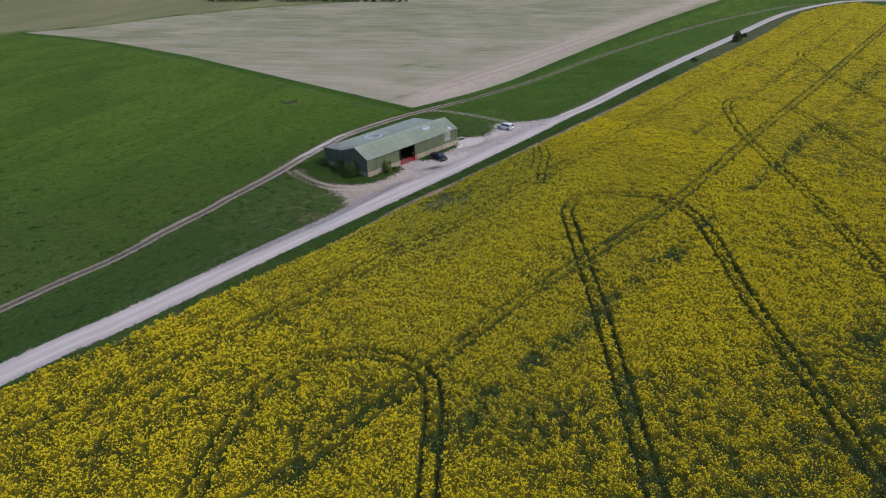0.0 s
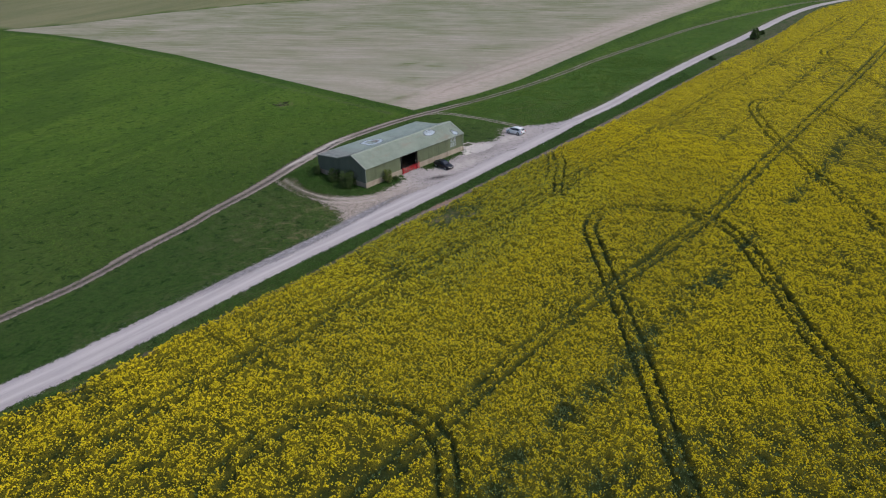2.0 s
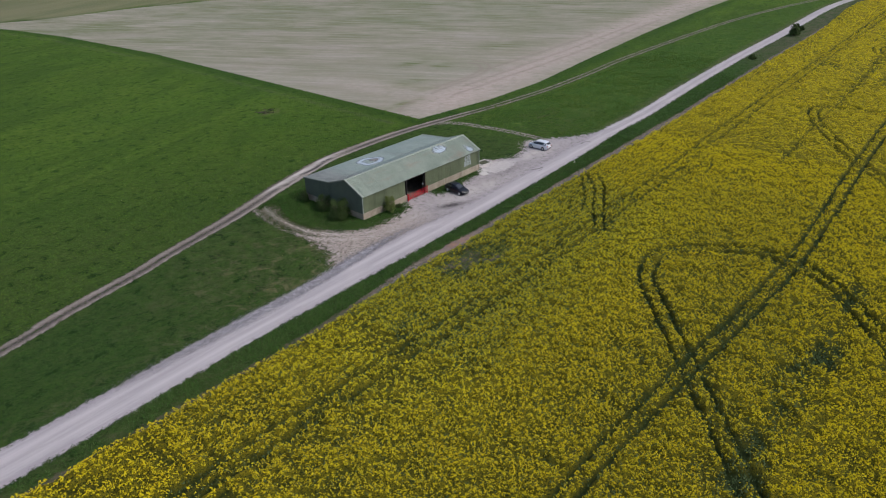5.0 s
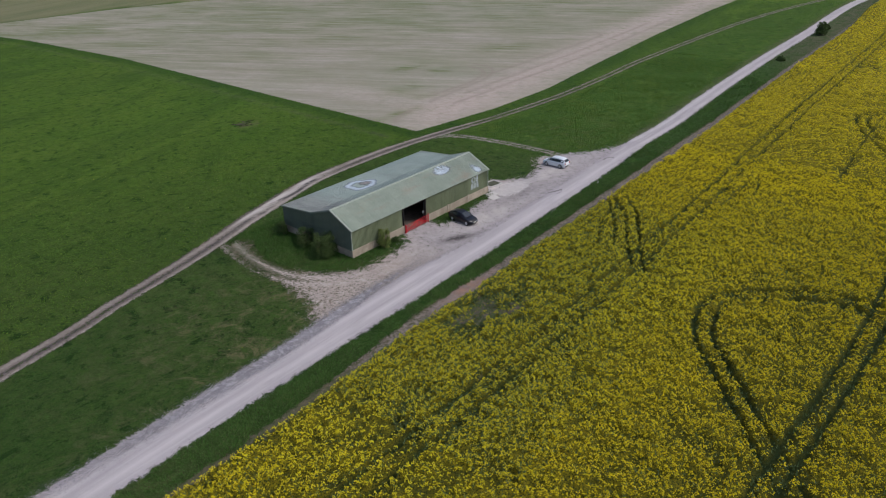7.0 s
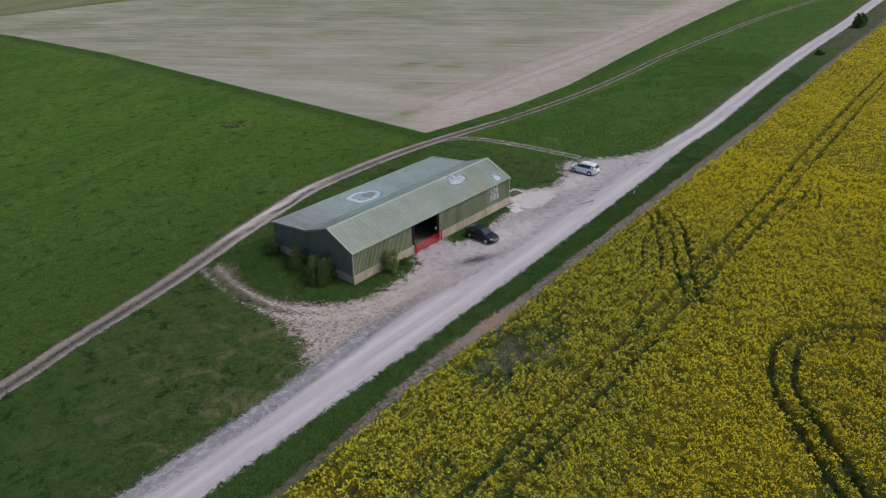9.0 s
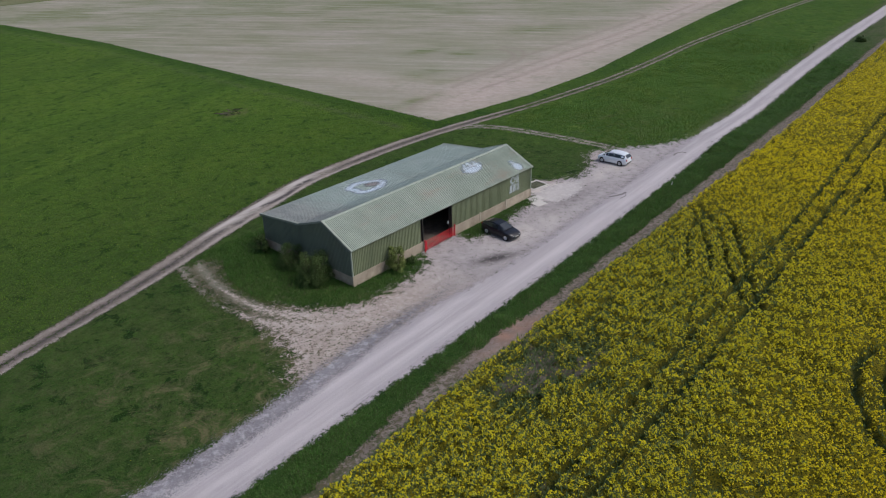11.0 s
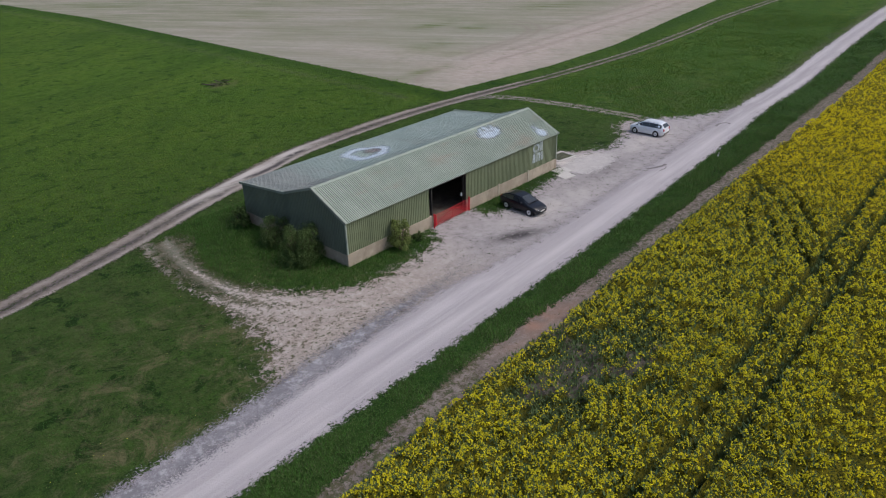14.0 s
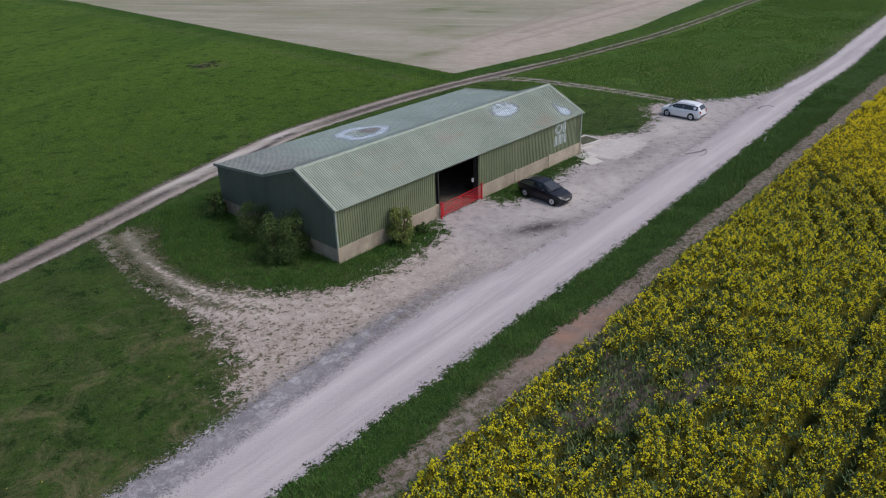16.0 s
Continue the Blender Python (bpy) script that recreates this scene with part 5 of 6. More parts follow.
# ridge, verges, corners, gutter line
def strip_between(a, b, w, t, up):
    """A flat bar from a to b, w wide and t thick."""
    a, b, up = Vector(a), Vector(b), Vector(up).normalized()
    d = (b - a).normalized()
    s = d.cross(up).normalized()
    u = s.cross(d)
    bm = bmesh.new()
    v = [bm.verts.new(p + s * i * w / 2 + u * j * t / 2) for p in (a, b) for i, j in ((-1, -1), (1, -1), (1, 1), (-1, 1))]
    for q in ((0, 3, 2, 1), (4, 5, 6, 7), (0, 1, 5, 4), (1, 2, 6, 5), (2, 3, 7, 6), (3, 0, 4, 7)):
        bm.faces.new([v[i] for i in q])
    return bm


X0, X1 = -0.17, BARN_L + 0.17
for side, (yo, zo) in enumerate(((RIDGE_Y - 0.09, RIDGE_Z - 0.01 ), (RIDGE_Y + 0.09, RIDGE_Z + 0.005))):
    up = (0, -0.45, 1) if side == 0 else (0, 0.35, 1)
    part("ridge_cap", strip_between((X0, yo, zo + 0.045), (X1, yo, zo + 0.045), 0.21, 0.012, up), M_TRIM, barn, "pale ridge capping")
for x in (X0, X1):
    for (ya, za), (yb, zb) in (((-0.24, EAVE - 0.1), (RIDGE_Y, RIDGE_Z)), ((RIDGE_Y, RIDGE_Z), (BREAK_Y, BREAK_Z)), ((BREAK_Y, BREAK_Z), (BARN_W + 0.2, BACK_Z))):
        part("barge_board", strip_between((x, ya, za + 0.0), (x, yb, zb + 0.0), 0.05, 0.20, (0, 0, 1)), M_VERGE_TRIM, barn)
        part("verge_flashing", strip_between((x + (0.08 if x < 0 else -0.08), ya, za + 0.07), (x + (0.08 if x < 0 else -0.08), yb, zb + 0.07), 0.16, 0.012, (0, 0, 1)), M_TRIM, barn)
for x in (-0.035, BARN_L + 0.035):
    part("corner_trim", boxed(x - 0.06, x + 0.06, -0.09, 0.03, PLINTH_Z - 0.08, EAVE - 0.12), M_TRIM, barn, "pale corner flashing")
part("eave_beam", boxed(0, BARN_L, 0.02, 0.14, EAVE - 0.28, EAVE - 0.12), M_STEEL, barn)
for x in (D0, D1):
    part("door_jamb", boxed(x - 0.05, x + 0.05, -0.04, 0.16, 0, EAVE - 0.12), M_STEEL, barn)

# inside
part("barn_floor", boxed(0.12, BARN_L - 0.12, 0.1, BARN_W - 0.1, -0.05, 0.055), M_FLOOR, barn, "dusty concrete floor")
for i in range(1, 6):
    x = i * BAY
    for y in (0.28, BREAK_Y):
        part("column", boxed(x - 0.09, x + 0.09, y - 0.09, y + 0.09, 0.05, (EAVE if y < 1 else BREAK_Z) - 0.15), M_STEEL, barn)
    part("rafter", strip_between((x, 0.2, EAVE - 0.12), (x, RIDGE_Y, RIDGE_Z - 0.14), 0.12, 0.2, (0, 0, 1)), M_STEEL, barn)
    part("rafter", strip_between((x, RIDGE_Y, RIDGE_Z - 0.14), (x, BREAK_Y, BREAK_Z - 0.16), 0.12, 0.2, (0, 0, 1)), M_STEEL, barn)


part("switch_box", boxed(13.42, 13.62, 0.30, 0.42, 1.45, 1.75, bevel=0.01), plain("pale_box", (0.55, 0.58, 0.58), 0.5), barn, "pale switch box by the doorway")

# painted marks
def paint_patch(name, width, height, cover, material, m, pitch, deep, parent, label):
    xs = np.unique(np.round(np.concatenate([rib_stops(width, pitch), np.linspace(0, width, 40)]), 4))
    ys = np.linspace(0, height, 40)
    X, Y = np.meshgrid(xs, ys, indexing="ij")
    x, y = X.ravel(), Y.ravel()
    z = rib(x, pitch, deep) + 0.017
    ob = mesh_object(name, np.stack([x, y, z], 1), grid_faces(len(xs), len(ys)), material, parent, {"cover": cover(x / width * 2 - 1, y / height * 2 - 1)})
    ob.matrix_basis = m
    ob["label"] = label
    return ob


def ring(u, v, r=0.72, w=0.24):
    d = np.hypot(u, v)
    return np.clip(1.05 - np.abs(d - r) / w, 0, 1)


def disc(u, v, r=0.85):
    return np.clip(0.5 + (r - np.hypot(u, v)) * 1.3, 0, 1) * (np.hypot(u, v) < 0.99)


def slope_matrix(span, x, down):
    ya, za, yb, zb, _ = SPAN[span]
    return (Matrix.Translation((x, ya, za)) @ Matrix.Rotation(math.atan2(zb - za, yb - ya), 4, "X") @ Matrix.Translation((0, down, 0.0)))


k0 = lambda x: round(x / ((BARN_L + 0.3) / 26)) * ((BARN_L + 0.3) / 26) - 0.15
def hexring(u, v):
    """An uneven ring with soft corners."""
    a = np.arctan2(v, u)
    return ring(u, v, 0.66 + 0.06 * np.cos(3 * a + 0.6) + 0.04 * np.cos(5 * a), 0.38)


def splash(u, v):
    """A disc, strongest low down, fading in streaks towards the ridge."""
    d = np.hypot(u * 1.1, (v - 0.28) * 1.05)
    body = np.clip(0.6 + (0.80 - d) * 1.8, 0, 1) * (0.75 + 0.25 * (v < 0.1))
    core = 1.0 * np.exp(-((u + 0.08) / 0.42) ** 2 - ((v - 0.02) / 0.36) ** 2)
    streaks = np.where(v > 0.45, 0.86 + 0.14 * np.sin(u * 17 + 2 * v), 1.0)
    return np.clip(np.maximum(body * 0.98 * streaks, core), 0, 1) * np.clip((1 - np.abs(u)) * 6, 0, 1)


def wash(u, v):
    """A soft overspray."""
    return np.clip(1.1 * np.exp(-((u / 0.55) ** 2 + ((v + 0.45) / 0.45) ** 2)) + 0.5 * np.exp(-(((u + 0.2) / 0.5) ** 2 + ((v - 0.3) / 0.5) ** 2)), 0, 1) * np.clip((1 - np.maximum(np.abs(u), np.abs(v))) * 5, 0, 1)


ROOF_PITCH = (BARN_L + 0.3) / 156
paint_patch("painted_ring", 5.3, 5.0, hexring, M_PAINT, slope_matrix(2, k0(9.0), 0.15), ROOF_PITCH, 0.035, barn, "bluish-white painted ring")
paint_patch("painted_disc", 2.8, 2.6, lambda u, v: disc(u, v, 0.72) * 0.85, M_PAINT_RED, slope_matrix(2, k0(10.2), 1.3), ROOF_PITCH, 0.035, barn, "faded reddish painted centre")
paint_patch("painted_patch", 4.3, 2.3, splash, M_PAINT, slope_matrix(0, k0(17.9), 1.85), ROOF_PITCH, 0.07, barn, "white painted patch below the ridge")
paint_patch("painted_patch", 2.7, 2.6, wash, M_PAINT, slope_matrix(0, k0(24.2), 0.1), ROOF_PITCH, 0.07, barn, "small faint white overspray")


def wall_mark(u, v):
    """A loop and an upright bar over a broad skirt of slanting strokes."""
    r = np.hypot((u + 0.22) / 0.46, (v - 0.46) / 0.40)
    loop = np.clip(1.35 - np.abs(r - 0.78) / 0.36, 0, 1)
    bar = np.clip(0.5 + np.minimum(0.22 - np.abs(u - 0.52 + 0.06 * v), 0.46 - np.abs(v - 0.46)) * 7, 0, 1)
    skirt = np.zeros_like(u)
    for c, lean, w in ((-0.56, 0.10, 0.24), (-0.08, 0.04, 0.22), (0.30, 0.0, 0.14), (0.64, -0.05, 0.18)):
        skirt = np.maximum(skirt, np.clip(0.5 + np.minimum(w - np.abs(u - c - lean * (v + 0.5)), 0.44 - np.abs(v + 0.50)) * 7, 0, 1))
    haze = 0.55 * np.exp(-(u / 0.85) ** 4 - ((v + 0.1) / 0.95) ** 4)
    return np.maximum(np.maximum(np.maximum(loop, bar), skirt), haze)


paint_patch("painted_mark", 2.2, 2.05, wall_mark, M_PAINT, Matrix.Translation((23.2, -0.02, 1.60)) @ upright, WP, 0.04, barn, "white painted loop and strokes on the wall")

# ---- gate ----
M_RED = plain("red_gate_paint", (0.52, 0.022, 0.035), 0.45, 0, 0.2, 7)
M_RUST = plain("galvanised_hinge", (0.30, 0.29, 0.28), 0.5, 0.6, 0.2, 9)
gate_l, gate_h = 4.55, 1.12
gate_dir = math.degrees(math.atan2(0.16, 4.45))
gate = thing("field_gate", "red-painted tubular steel field gate across the doorway", "gate", pose(9.45, -0.30, 0.0, 0, 0, gate_dir))
for k, z in enumerate((0.20, 0.36, 0.52, 0.70, 0.90, gate_h)):
    part("rail", tube(bmesh.new(), (0.02, 0, z), (gate_l - 0.02, 0, z), 0.026), M_RED, gate)
for x in (0.02, gate_l - 0.02):
    part("stile", tube(bmesh.new(), (x, 0, 0.12), (x, 0, gate_h + 0.05), 0.036), M_RED, gate)
part("brace", tube(bmesh.new(), (gate_l * 0.5, 0.03, 0.2), (gate_l * 0.5, 0.03, gate_h), 0.024), M_RED, gate)
part("brace", tube(bmesh.new(), (0.06, 0.03, 0.22), (gate_l * 0.5, 0.03, gate_h - 0.04), 0.024), M_RED, gate)
part("brace", tube(bmesh.new(), (gate_l - 0.06, 0.03, 0.22), (gate_l * 0.5, 0.03, gate_h - 0.04), 0.024), M_RED, gate)
part("sheeted_panel", boxed(0.05, 0.14, -0.012, 0.012, 0.20, gate_h, bevel=0.004), M_RED, gate)
for x, y in ((9.30, -0.32), (14.02, -0.12)):
    post = thing("gate_post", "red-painted steel gate post beside the doorway", "post", pose(x, y, 0), group="gate posts")
    part("shaft", tube(bmesh.new(), (0, 0, -0.1), (0, 0, 1.28), 0.065, 12), M_RED, post)
    part("cap", tube(bmesh.new(), (0, 0, 1.28), (0, 0, 1.31), 0.075, 12), M_RED, post)
    part("hinge", boxed(-0.02, 0.10, -0.03, 0.03, 0.95, 1.02), M_RUST, post)

# ---- cars ----
def car_paint(name, rgb, metal, rough):
    n = Nodes(name, rough, metal, 0.5)
    n.b.inputs["Coat Weight"].default_value = 0.12
    n.b.inputs["Coat Roughness"].default_value = 0.08
    dust = n.ramp(n.noise(2.2, 5, 0.7), 0.45, 0.8)
    n.base(n.mix(n.math("MULTIPLY", dust, 0.05), rgb, (0.30, 0.27, 0.25)))
    return n.m


M_BLACK_PAINT = car_paint("black_car_paint", (0.006, 0.007, 0.013), 0.1, 0.30)
M_SILVER_PAINT = car_paint("silver_car_paint", (0.80, 0.83, 0.88), 0.25, 0.35)
M_CARGLASS = plain("car_glass", (0.022, 0.028, 0.034), 0.06, 0, 0.05, 2, spec=1.0)
M_TYRE = plain("tyre_rubber", (0.018, 0.018, 0.019), 0.85, 0, 0.2, 20)
M_RIM = plain("alloy_rim", (0.66, 0.67, 0.69), 0.4, 0.35, 0.08, 12)
M_LAMP = plain("headlamp_glass", (0.75, 0.77, 0.80), 0.08, 0.3, 0.05, 8, spec=0.6)
M_TAIL = plain("tail_lamp", (0.42, 0.012, 0.012), 0.15, 0, 0.1, 8, spec=0.5)
M_PLASTIC = plain("black_plastic", (0.015, 0.015, 0.016), 0.6, 0, 0.1, 12)
M_PLATE = plain("plate_white", (0.70, 0.70, 0.66), 0.4, 0, 0.05, 12)
M_BAR = plain("plate_bar", (0.03, 0.03, 0.03), 0.5, 0, 0.05, 12)


def car(name, label, m, paint, body, cabin, wheels, rails=False):
    """body: rows of x, half width, sill z, shoulder z, crown. cabin: rows of x, belt half width, belt z, roof half width, roof z."""
    c = thing(name, label, "car", m)
    rings = []
    for x, w, z0, z1, crown in body:
        side = [(w * 0.86, z0), (w * 0.97, z0 + 0.10), (w, z0 + (z1 - z0) * 0.5), (w * 0.985, z1 - 0.10), (w * 0.90, z1), (w * 0.5, z1 + crown * 0.8)]
        rings.append([(x, -y, z) for y, z in side] + [(x, 0, z1 + crown)] + [(x, y, z) for y, z in side[::-1]])
    shell = part("body", loft(rings), paint, c, smooth_faces=True)
    shell.data.set_sharp_from_angle(angle=radians(38))
    rows = []
    for x, w, z0, wr, z1 in cabin:
        side = [(w, z0 - 0.04), (w * 0.99, z0), (wr * 1.04, z1 - 0.10), (wr * 0.93, z1 - 0.02)]
        rows.append([(x, -y, z) for y, z in side] + [(x, 0, z1)] + [(x, y, z) for y, z in side[::-1]])
    part("cabin", loft(rows), paint, c, smooth_faces=True).data.set_sharp_from_angle(angle=radians(38))
    # glass: side panes between neighbouring rows, then both screens
    def pane(quad, label_name):
        q = [Vector(p) for p in quad]
        mid = sum(q, Vector()) / 4
        n = (q[1] - q[0]).cross(q[3] - q[0]).normalized()
        out = Vector((mid.x * 0.02, mid.y, 0.35 * (mid.z - 1.0)))
        if label_name != "window":
            out = Vector((1 if label_name == "windscreen" else -1, 0, 0.4))
        if n.dot(out) < 0:
            n = -n
        bm = bmesh.new()
        a = [bm.verts.new(mid + (p - mid) * 0.975 + n * 0.012) for p in q]
        b = [bm.verts.new(mid + (p - mid) * 0.975 - n * 0.010) for p in q]
        bm.faces.new(a)
        for i in range(4):
            bm.faces.new((a[i], a[(i + 1) % 4], b[(i + 1) % 4], b[i]))
        bmesh.ops.recalc_face_normals(bm, faces=bm.faces)
        part(label_name, bm, M_CARGLASS, shell)
    for a, b in zip(rows[:-1], rows[1:]):
        for i, j in ((1, 2), (len(a) - 2, len(a) - 3)):
            if abs(a[j][2] - a[i][2]) > 0.12 or abs(b[j][2] - b[i][2]) > 0.12:
                pane((a[i], b[i], b[j], a[j]), "window")
    def screen(low, high, name_it, ahead):
        """A curved screen that follows the cabin's section."""
        lo = [Vector(p) for p in low[1:-1]]
        hi = [Vector(p) for p in high[1:-1]]
        mid = sum(lo + hi, Vector()) / (len(lo) * 2)
        push = Vector((0.018 * ahead, 0, 0.018))
        bm = bmesh.new()
        rows_v = []
        for t in (0.06, 0.94):
            line = []
            for a, b in zip(lo, hi):
                p = a.lerp(b, t)
                line.append(bm.verts.new(Vector((p.x, p.y * 0.93, p.z)) + push))
            rows_v.append(line)
        under = [[bm.verts.new(v.co - push * 1.6) for v in line] for line in rows_v]
        for a in range(len(lo) - 1):
            bm.faces.new((rows_v[0][a], rows_v[0][a + 1], rows_v[1][a + 1], rows_v[1][a]))
            bm.faces.new((under[0][a], under[1][a], under[1][a + 1], under[0][a + 1]))
            for k in (0, 1):
                bm.faces.new((rows_v[k][a], under[k][a], under[k][a + 1], rows_v[k][a + 1]))
        bmesh.ops.recalc_face_normals(bm, faces=bm.faces)
        part(name_it, bm, M_CARGLASS, shell)
    screen(rows[0], rows[1], "windscreen", 1)
    screen(rows[-1], rows[-2], "rear_window", -1)
    for x in wheels:
        w = np.interp(x, [b[0] for b in body][::-1], [b[1] for b in body][::-1])
        for s in (-1, 1):
            y = s * (w - 0.085)
            part("wheel_arch", tube(bmesh.new(), (x, s * (w - 0.28), 0.34), (x, s * (w + 0.006), 0.34), 0.385, 20), M_PLASTIC, shell)
            wheel = part("wheel", tube(bmesh.new(), (x, y - 0.10, 0.32), (x, y + 0.10, 0.32), 0.32, 20), M_TYRE, c)
            part("rim", tube(bmesh.new(), (x, y - s * 0.05, 0.32), (x, y + s * 0.112, 0.32), 0.215, 16), M_RIM, wheel)
            part("hub", tube(bmesh.new(), (x, y, 0.32), (x, y + s * 0.125, 0.32), 0.06, 10), M_PLASTIC, wheel)
    xf, wf = body[0][0], body[0][1]
    xr, wr = body[-1][0], body[-1][1]
    zf, zr = body[1][3], body[-2][3]
    for s in (-1, 1):
        part("headlight", boxed(xf - 0.34, xf - 0.02, min(s * wf * 0.62, s * wf * 1.02), max(s * wf * 0.62, s * wf * 1.02), zf - 0.22, zf - 0.06, bevel=0.03), M_LAMP, shell)
        part("tail_light", boxed(xr - 0.02, xr + 0.16, min(s * wr * 0.74, s * wr * 1.03), max(s * wr * 0.74, s * wr * 1.03), zr - 0.30, zr - 0.02, bevel=0.03), M_TAIL, shell)
        mx = cabin[0][0] - 0.55
        part("wing_mirror", boxed(mx - 0.08, mx + 0.06, min(s * 0.86, s * 1.02), max(s * 0.86, s * 1.02), cabin[0][2] + 0.02, cabin[0][2] + 0.16, bevel=0.03), paint, shell)
        part("door_handle", boxed(-0.15, 0.03, min(s * 0.84, s * 0.895), max(s * 0.84, s * 0.895), 0.80, 0.83), paint, shell)
    part("grille", boxed(xf - 0.06, xf + 0.015, -0.42, 0.42, 0.42, 0.56, bevel=0.01), M_PLASTIC, shell)
    part("bumper_trim", boxed(xr - 0.02, xr + 0.06, -wr * 0.85, wr * 0.85, 0.34, 0.46, bevel=0.01), M_PLASTIC, shell)
    for x, t in ((xf + 0.012, 1), (xr - 0.025, -1)):
        plate = part("number_plate", boxed(x - 0.008, x + 0.012, -0.26, 0.26, 0.44, 0.55), M_PLATE, shell)
        part("plate_bar", boxed(x - 0.012 if t < 0 else x + 0.01, x - 0.009 if t < 0 else x + 0.016, -0.20, 0.20, 0.475, 0.515), M_BAR, plate)
    if rails:
        for s in (-1, 1):
            part("roof_rail", tube(bmesh.new(), (0.35, s * 0.58, 1.55), (-1.55, s * 0.57, 1.53), 0.02), M_RIM, shell)
    return c


# x runs forwards in each car
car("car", "black hatchback parked nose to the road beside the barn", pose(17.25, -3.72, 0.04, 0, 0, -94.0), M_BLACK_PAINT,
    [(2.12, 0.52, 0.30, 0.56, 0.02), (2.00, 0.74, 0.22, 0.68, 0.03), (1.55, 0.86, 0.18, 0.80, 0.05), (0.85, 0.89, 0.17, 0.90, 0.05), (0.0, 0.89, 0.17, 0.93, 0.02),
     (-1.0, 0.89, 0.17, 0.97, 0.02), (-1.65, 0.87, 0.20, 1.00, 0.02), (-2.05, 0.80, 0.26, 0.98, 0.02), (-2.16, 0.68, 0.34, 0.86, 0.02)],
    [(1.05, 0.78, 0.92, 0.60, 0.98), (0.15, 0.82, 0.94, 0.60, 1.40), (-0.55, 0.83, 0.96, 0.61, 1.45), (-1.25, 0.81, 0.98, 0.58, 1.38), (-2.02, 0.70, 0.99, 0.52, 1.06)],
    (1.33, -1.28))
car("car", "silver people carrier parked on the gravel yard", pose(43.45, -1.74, 0.04, 0, 0, 92.0) @ Matrix.Diagonal((0.93, 1, 1, 1)), M_SILVER_PAINT,
    [(2.22, 0.52, 0.30, 0.60, 0.02), (2.10, 0.74, 0.22, 0.74, 0.03), (1.70, 0.86, 0.18, 0.88, 0.06), (1.10, 0.90, 0.17, 0.98, 0.05), (0.0, 0.90, 0.17, 0.98, 0.02),
     (-1.1, 0.90, 0.17, 1.00, 0.02), (-1.80, 0.88, 0.20, 1.02, 0.02), (-2.16, 0.82, 0.26, 1.00, 0.02), (-2.26, 0.72, 0.36, 0.86, 0.02)],
    [(1.42, 0.80, 0.98, 0.62, 1.03), (0.50, 0.83, 0.99, 0.63, 1.49), (-0.35, 0.84, 1.00, 0.65, 1.57), (-1.30, 0.83, 1.01, 0.63, 1.54), (-1.90, 0.80, 1.01, 0.59, 1.45), (-2.24, 0.76, 1.0, 0.58, 1.06)],
    (1.36, -1.32), rails=True)

# ---- slabs, post ----
for cx, cy, lx, ly, turn, tone in ((27.25, -1.0, 1.7, 1.3, -14, M_CONCRETE), (26.35, -2.1, 1.5, 1.25, -14, M_CONCRETE)):
    slab = thing("concrete_slab", "weathered pale concrete slab set in the gravel", "slab", pose(cx, cy, 0.02, 0.6, -0.5, turn), group="slabs beside the barn")
    part("slab", boxed(-lx / 2, lx / 2, -ly / 2, ly / 2, -0.05, 0.085, bevel=0.015), tone, slab)
pit = thing("drain_pit", "weathered concrete kerb framing a dark soil-filled drain pit", "drain", pose(30.7, 1.5, 0.02, 0, 0, -8))
for x0, x1, y0, y1 in ((-1.35, 1.35, -1.05, -0.75), (-1.35, 1.35, 0.85, 1.1), (-1.35, -1.1, -0.75, 0.85), (1.15, 1.35, -0.75, 0.85)):
    part("kerb", boxed(x0, x1, y0, y1, -0.05, 0.08, bevel=0.012), M_CONCRETE, pit)
part("infill", boxed(-1.1, 1.15, -0.75, 0.85, -0.05, 0.035), plain("dark_silt", (0.075, 0.082, 0.052), 0.9, 0, 0.4, 2.5, bump=0.5), pit, "dark silt filling")
marker = thing("marker_post", "short white roadside marker post in the verge", "post", pose(40.6, -11.14, 0, 8, 4, 0))
part("shaft", boxed(-0.05, 0.05, -0.05, 0.05, -0.1, 0.52, bevel=0.01), plain("white_post_paint", (0.72, 0.72, 0.70), 0.6), marker)
part("band", boxed(-0.054, 0.054, -0.054, 0.054, 0.38, 0.45), M_BAR, marker)


# ---- shrubs ----
rng = np.random.default_rng(23)
M_BUSH = varied("bush_leaf", [(0.044, 0.082, 0.022), (0.070, 0.112, 0.032), (0.054, 0.092, 0.026), (0.092, 0.136, 0.046)])
M_PALEBUSH = varied("pale_bush_leaf", [(0.125, 0.170, 0.046), (0.200, 0.245, 0.070), (0.100, 0.140, 0.040), (0.165, 0.210, 0.058)])
M_BARK = plain("bark", (0.10, 0.075, 0.055), 0.9, 0, 0.25, 8)


def leaf_cloud(centres, radii, count, size, squash=1.0):
    """Loose leaves round several clump centres."""
    pick = rng.integers(0, len(centres), count)
    d = rng.normal(size=(count, 3))
    d /= np.linalg.norm(d, axis=1)[:, None]
    r = np.asarray(radii)[pick][:, None] * rng.uniform(0.45, 1.08, (count, 1)) ** 0.6
    p = np.asarray(centres)[pick] + d * r * np.array([1, 1, squash])
    p[:, 2] = np.maximum(p[:, 2], 0.05)
    a = rng.normal(size=(count, 3))
    a /= np.linalg.norm(a, axis=1)[:, None]
    b = np.cross(a, d + 0.3 * rng.normal(size=(count, 3)))
    b /= np.maximum(np.linalg.norm(b, axis=1), 1e-6)[:, None]
    s = (size * rng.uniform(0.6, 1.3, count))[:, None]
    v = np.stack([p - a * s, p - b * s * 0.55, p + a * s, p + b * s * 0.55], 1).reshape(-1, 3)
    return v, np.arange(count * 4).reshape(-1, 4)


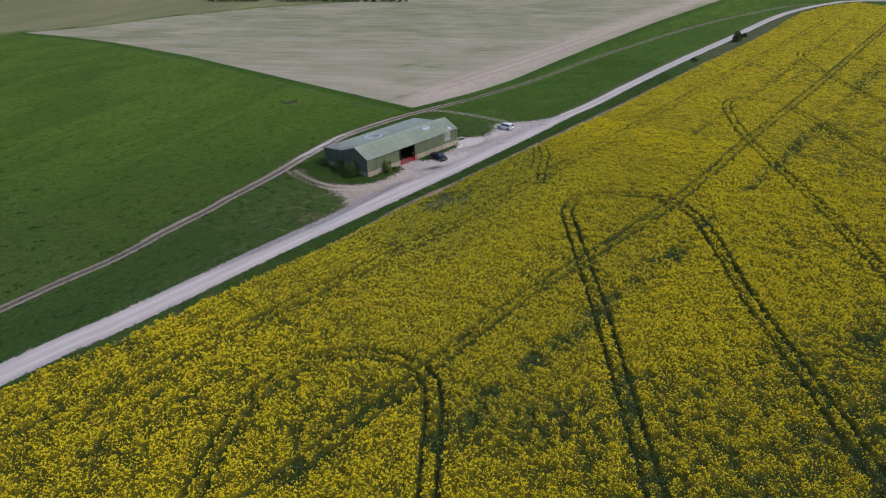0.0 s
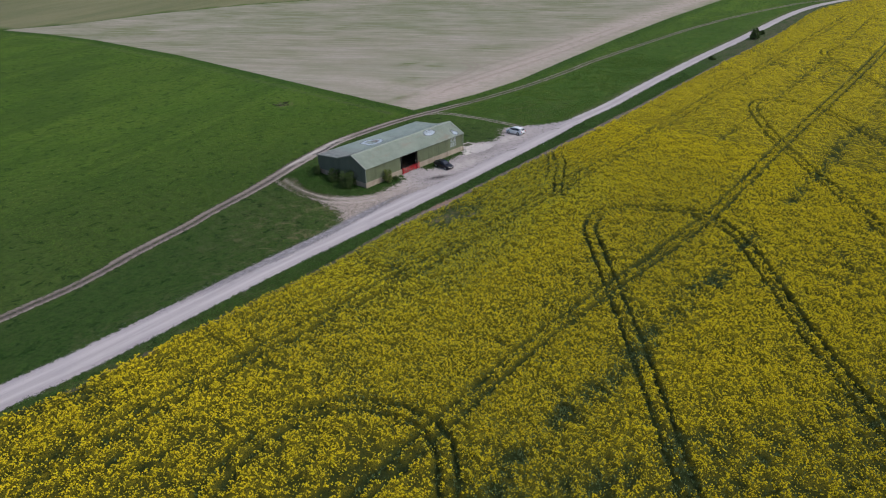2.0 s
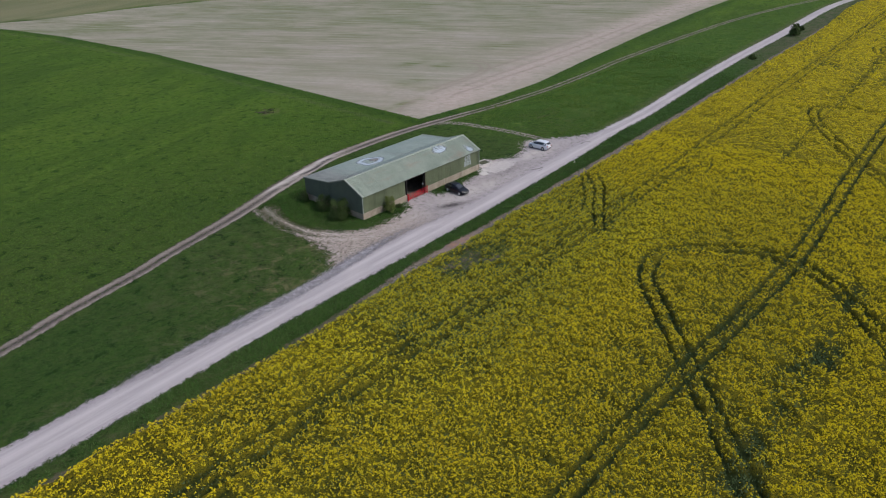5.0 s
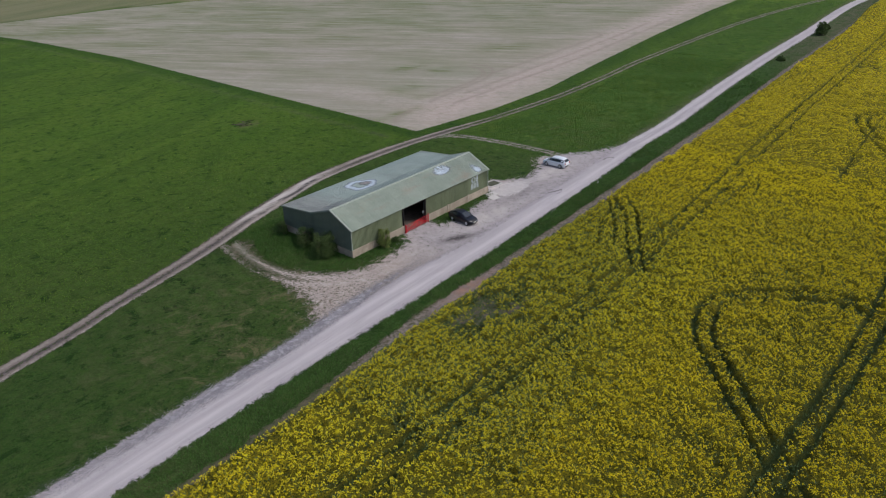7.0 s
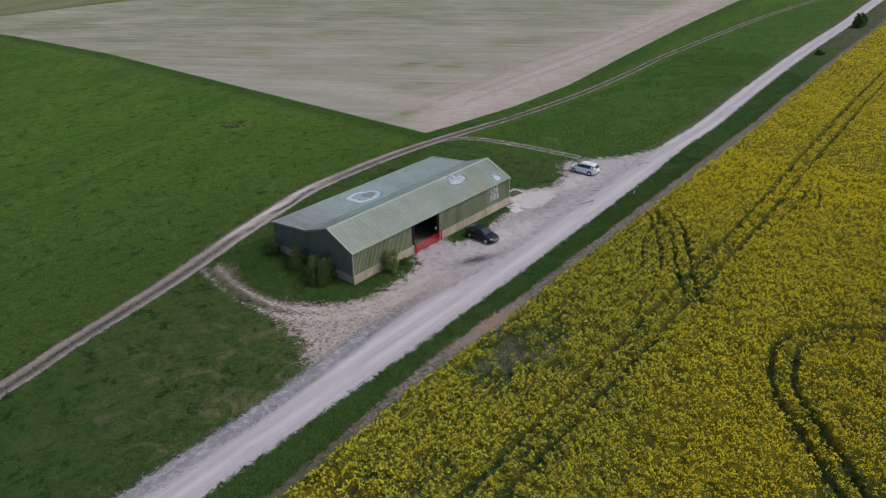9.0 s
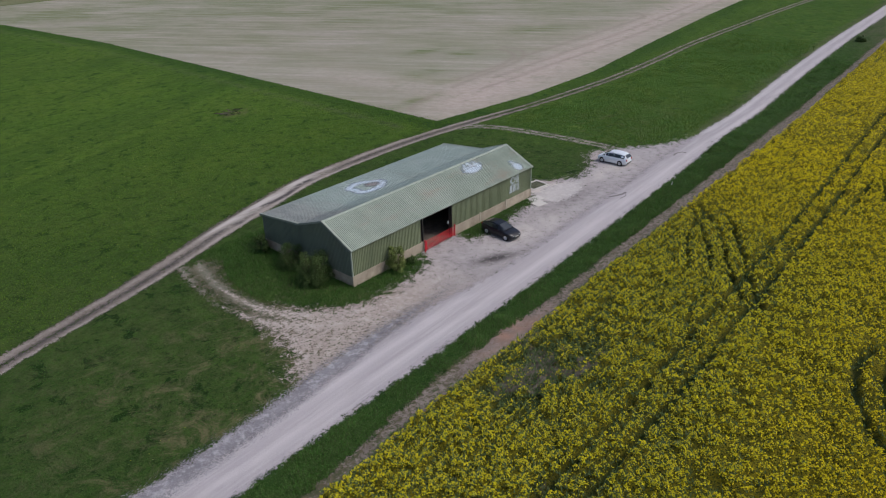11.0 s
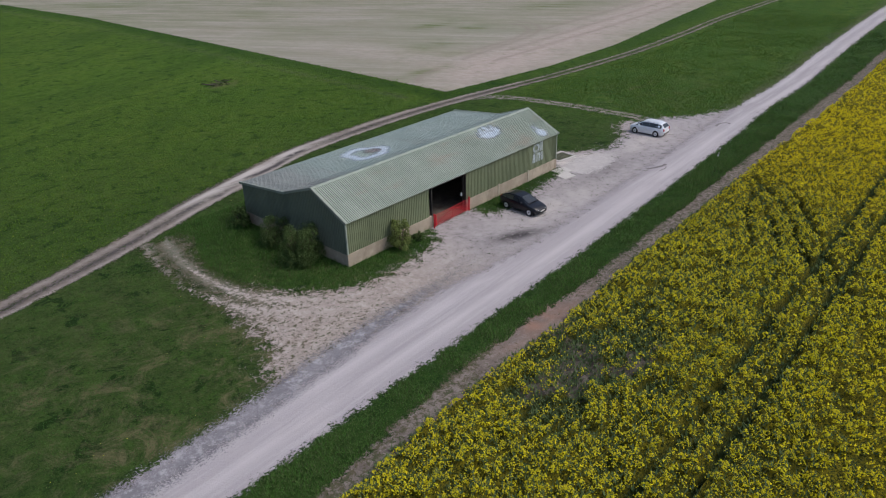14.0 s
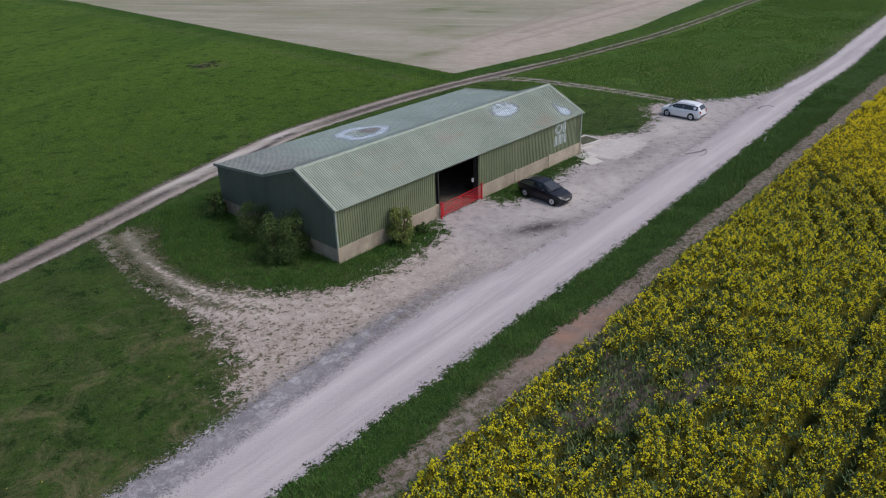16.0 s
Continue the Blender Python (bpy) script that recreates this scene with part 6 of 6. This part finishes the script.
def shrub(x, y, wide, tall, leaves, material, label, size=0.09, name="bush"):
    ob = thing(name, label, "bush", pose(x, y, 0))
    n = max(5, int(wide * 11))
    ang = rng.uniform(0, 2 * math.pi, n)
    out = wide * 0.5 * np.sqrt(rng.uniform(0.0, 0.7, n))
    top = tall * rng.uniform(0.35, 0.90, n) * (1 - 0.35 * (out / (wide * 0.5)) ** 2)
    c = np.stack([np.cos(ang) * out, np.sin(ang) * out, top], 1)
    c = np.vstack([c, c * np.array([1.05, 1.05, 0.45])])
    r = np.concatenate([rng.uniform(0.08, 0.19, n) * min(wide, tall), rng.uniform(0.12, 0.24, n) * min(wide, tall)])
    bm = bmesh.new()
    for p in c[:n]:
        tube(bm, (p[0] * 0.15, p[1] * 0.15, -0.05), tuple(p), 0.022, 5)
    part("stems", bm, M_BARK, ob)
    v, f = leaf_cloud(c, r, leaves, size)
    mesh_object("foliage", v, f, material, ob)
    return ob


shrub(-1.6, 3.4, 3.3, 3.5, 15000, M_BUSH, "dark leafy shrub growing against the barn gable", 0.055)
shrub(-1.1, 7.6, 2.6, 2.7, 8000, M_BUSH, "dark leafy shrub growing against the barn gable", 0.055)
shrub(-0.9, 12.6, 1.8, 2.2, 2000, M_BUSH, "dark scrub at the corner of the lean-to")
shrub(4.7, -0.85, 2.0, 2.9, 8000, M_PALEBUSH, "light olive-green leafy bush against the barn front wall", 0.055)
shrub(6.7, -0.8, 1.2, 0.8, 900, M_BUSH, "low weeds along the barn plinth")
shrub(179.5, -2.6, 3.2, 4.2, 1900, M_BUSH, "dark upright roadside thorn bush", 0.22)
shrub(189, -1.2, 2.4, 1.6, 700, M_BUSH, "dark roadside thorn bush", 0.26)
shrub(140.5, -4.7, 2.4, 1.2, 800, M_BUSH, "low dark bush on the road verge", 0.2)


# ---- debris in the meadow, far hedges ----
M_DEADWOOD = plain("dead_wood", (0.115, 0.10, 0.085), 0.9, 0, 0.3, 5)
pile = thing("branch_pile", "low pile of dead branches and dark scrub in the meadow", "branches", pose(26.2, 58.6, 0))
for i in range(13):
    a, r = rng.uniform(0, 2 * math.pi), rng.uniform(0.3, 2.4)
    p = Vector((math.cos(a) * r, math.sin(a) * r * 0.8, 0.08))
    d = Vector((rng.uniform(-1, 1), rng.uniform(-1, 1), rng.uniform(0.02, 0.12))).normalized() * rng.uniform(0.7, 1.8)
    part("branch", tube(bmesh.new(), p, p + d, rng.uniform(0.03, 0.06), 6), M_DEADWOOD, pile)
M_DARKWEED = varied("dark_weed", [(0.022, 0.040, 0.012), (0.040, 0.055, 0.020), (0.075, 0.065, 0.045)])
v, f = leaf_cloud(np.stack([rng.uniform(-2.4, 2.4, 14), rng.uniform(-1.8, 1.8, 14), np.full(14, 0.10)], 1), rng.uniform(0.2, 0.4, 14), 320, 0.09, 0.4)
tagged(mesh_object("weeds", v, f, M_DARKWEED, pile), "dark low weeds among the branches", kind="stuff")


def hedge(x0, y0, x1, y1, tall, label):
    n = int(math.hypot(x1 - x0, y1 - y0) / 1.4)
    t = np.linspace(0, 1, n)
    c = np.stack([x0 + (x1 - x0) * t + rng.normal(0, 0.4, n), y0 + (y1 - y0) * t + rng.normal(0, 0.4, n), tall * rng.uniform(0.35, 0.6, n)], 1)
    v, f = leaf_cloud(c, tall * rng.uniform(0.35, 0.55, n), n * 60, 0.4)
    return tagged(mesh_object("hedge", v, f, M_BUSH), label, "hedge", kind="stuff")


hedge(122, 253, 138, 231, 2.2, "distant dark hedge at the meadow's end")
hedge(144, 222, 181, 166, 2.6, "distant dark hedge behind the tilled field")
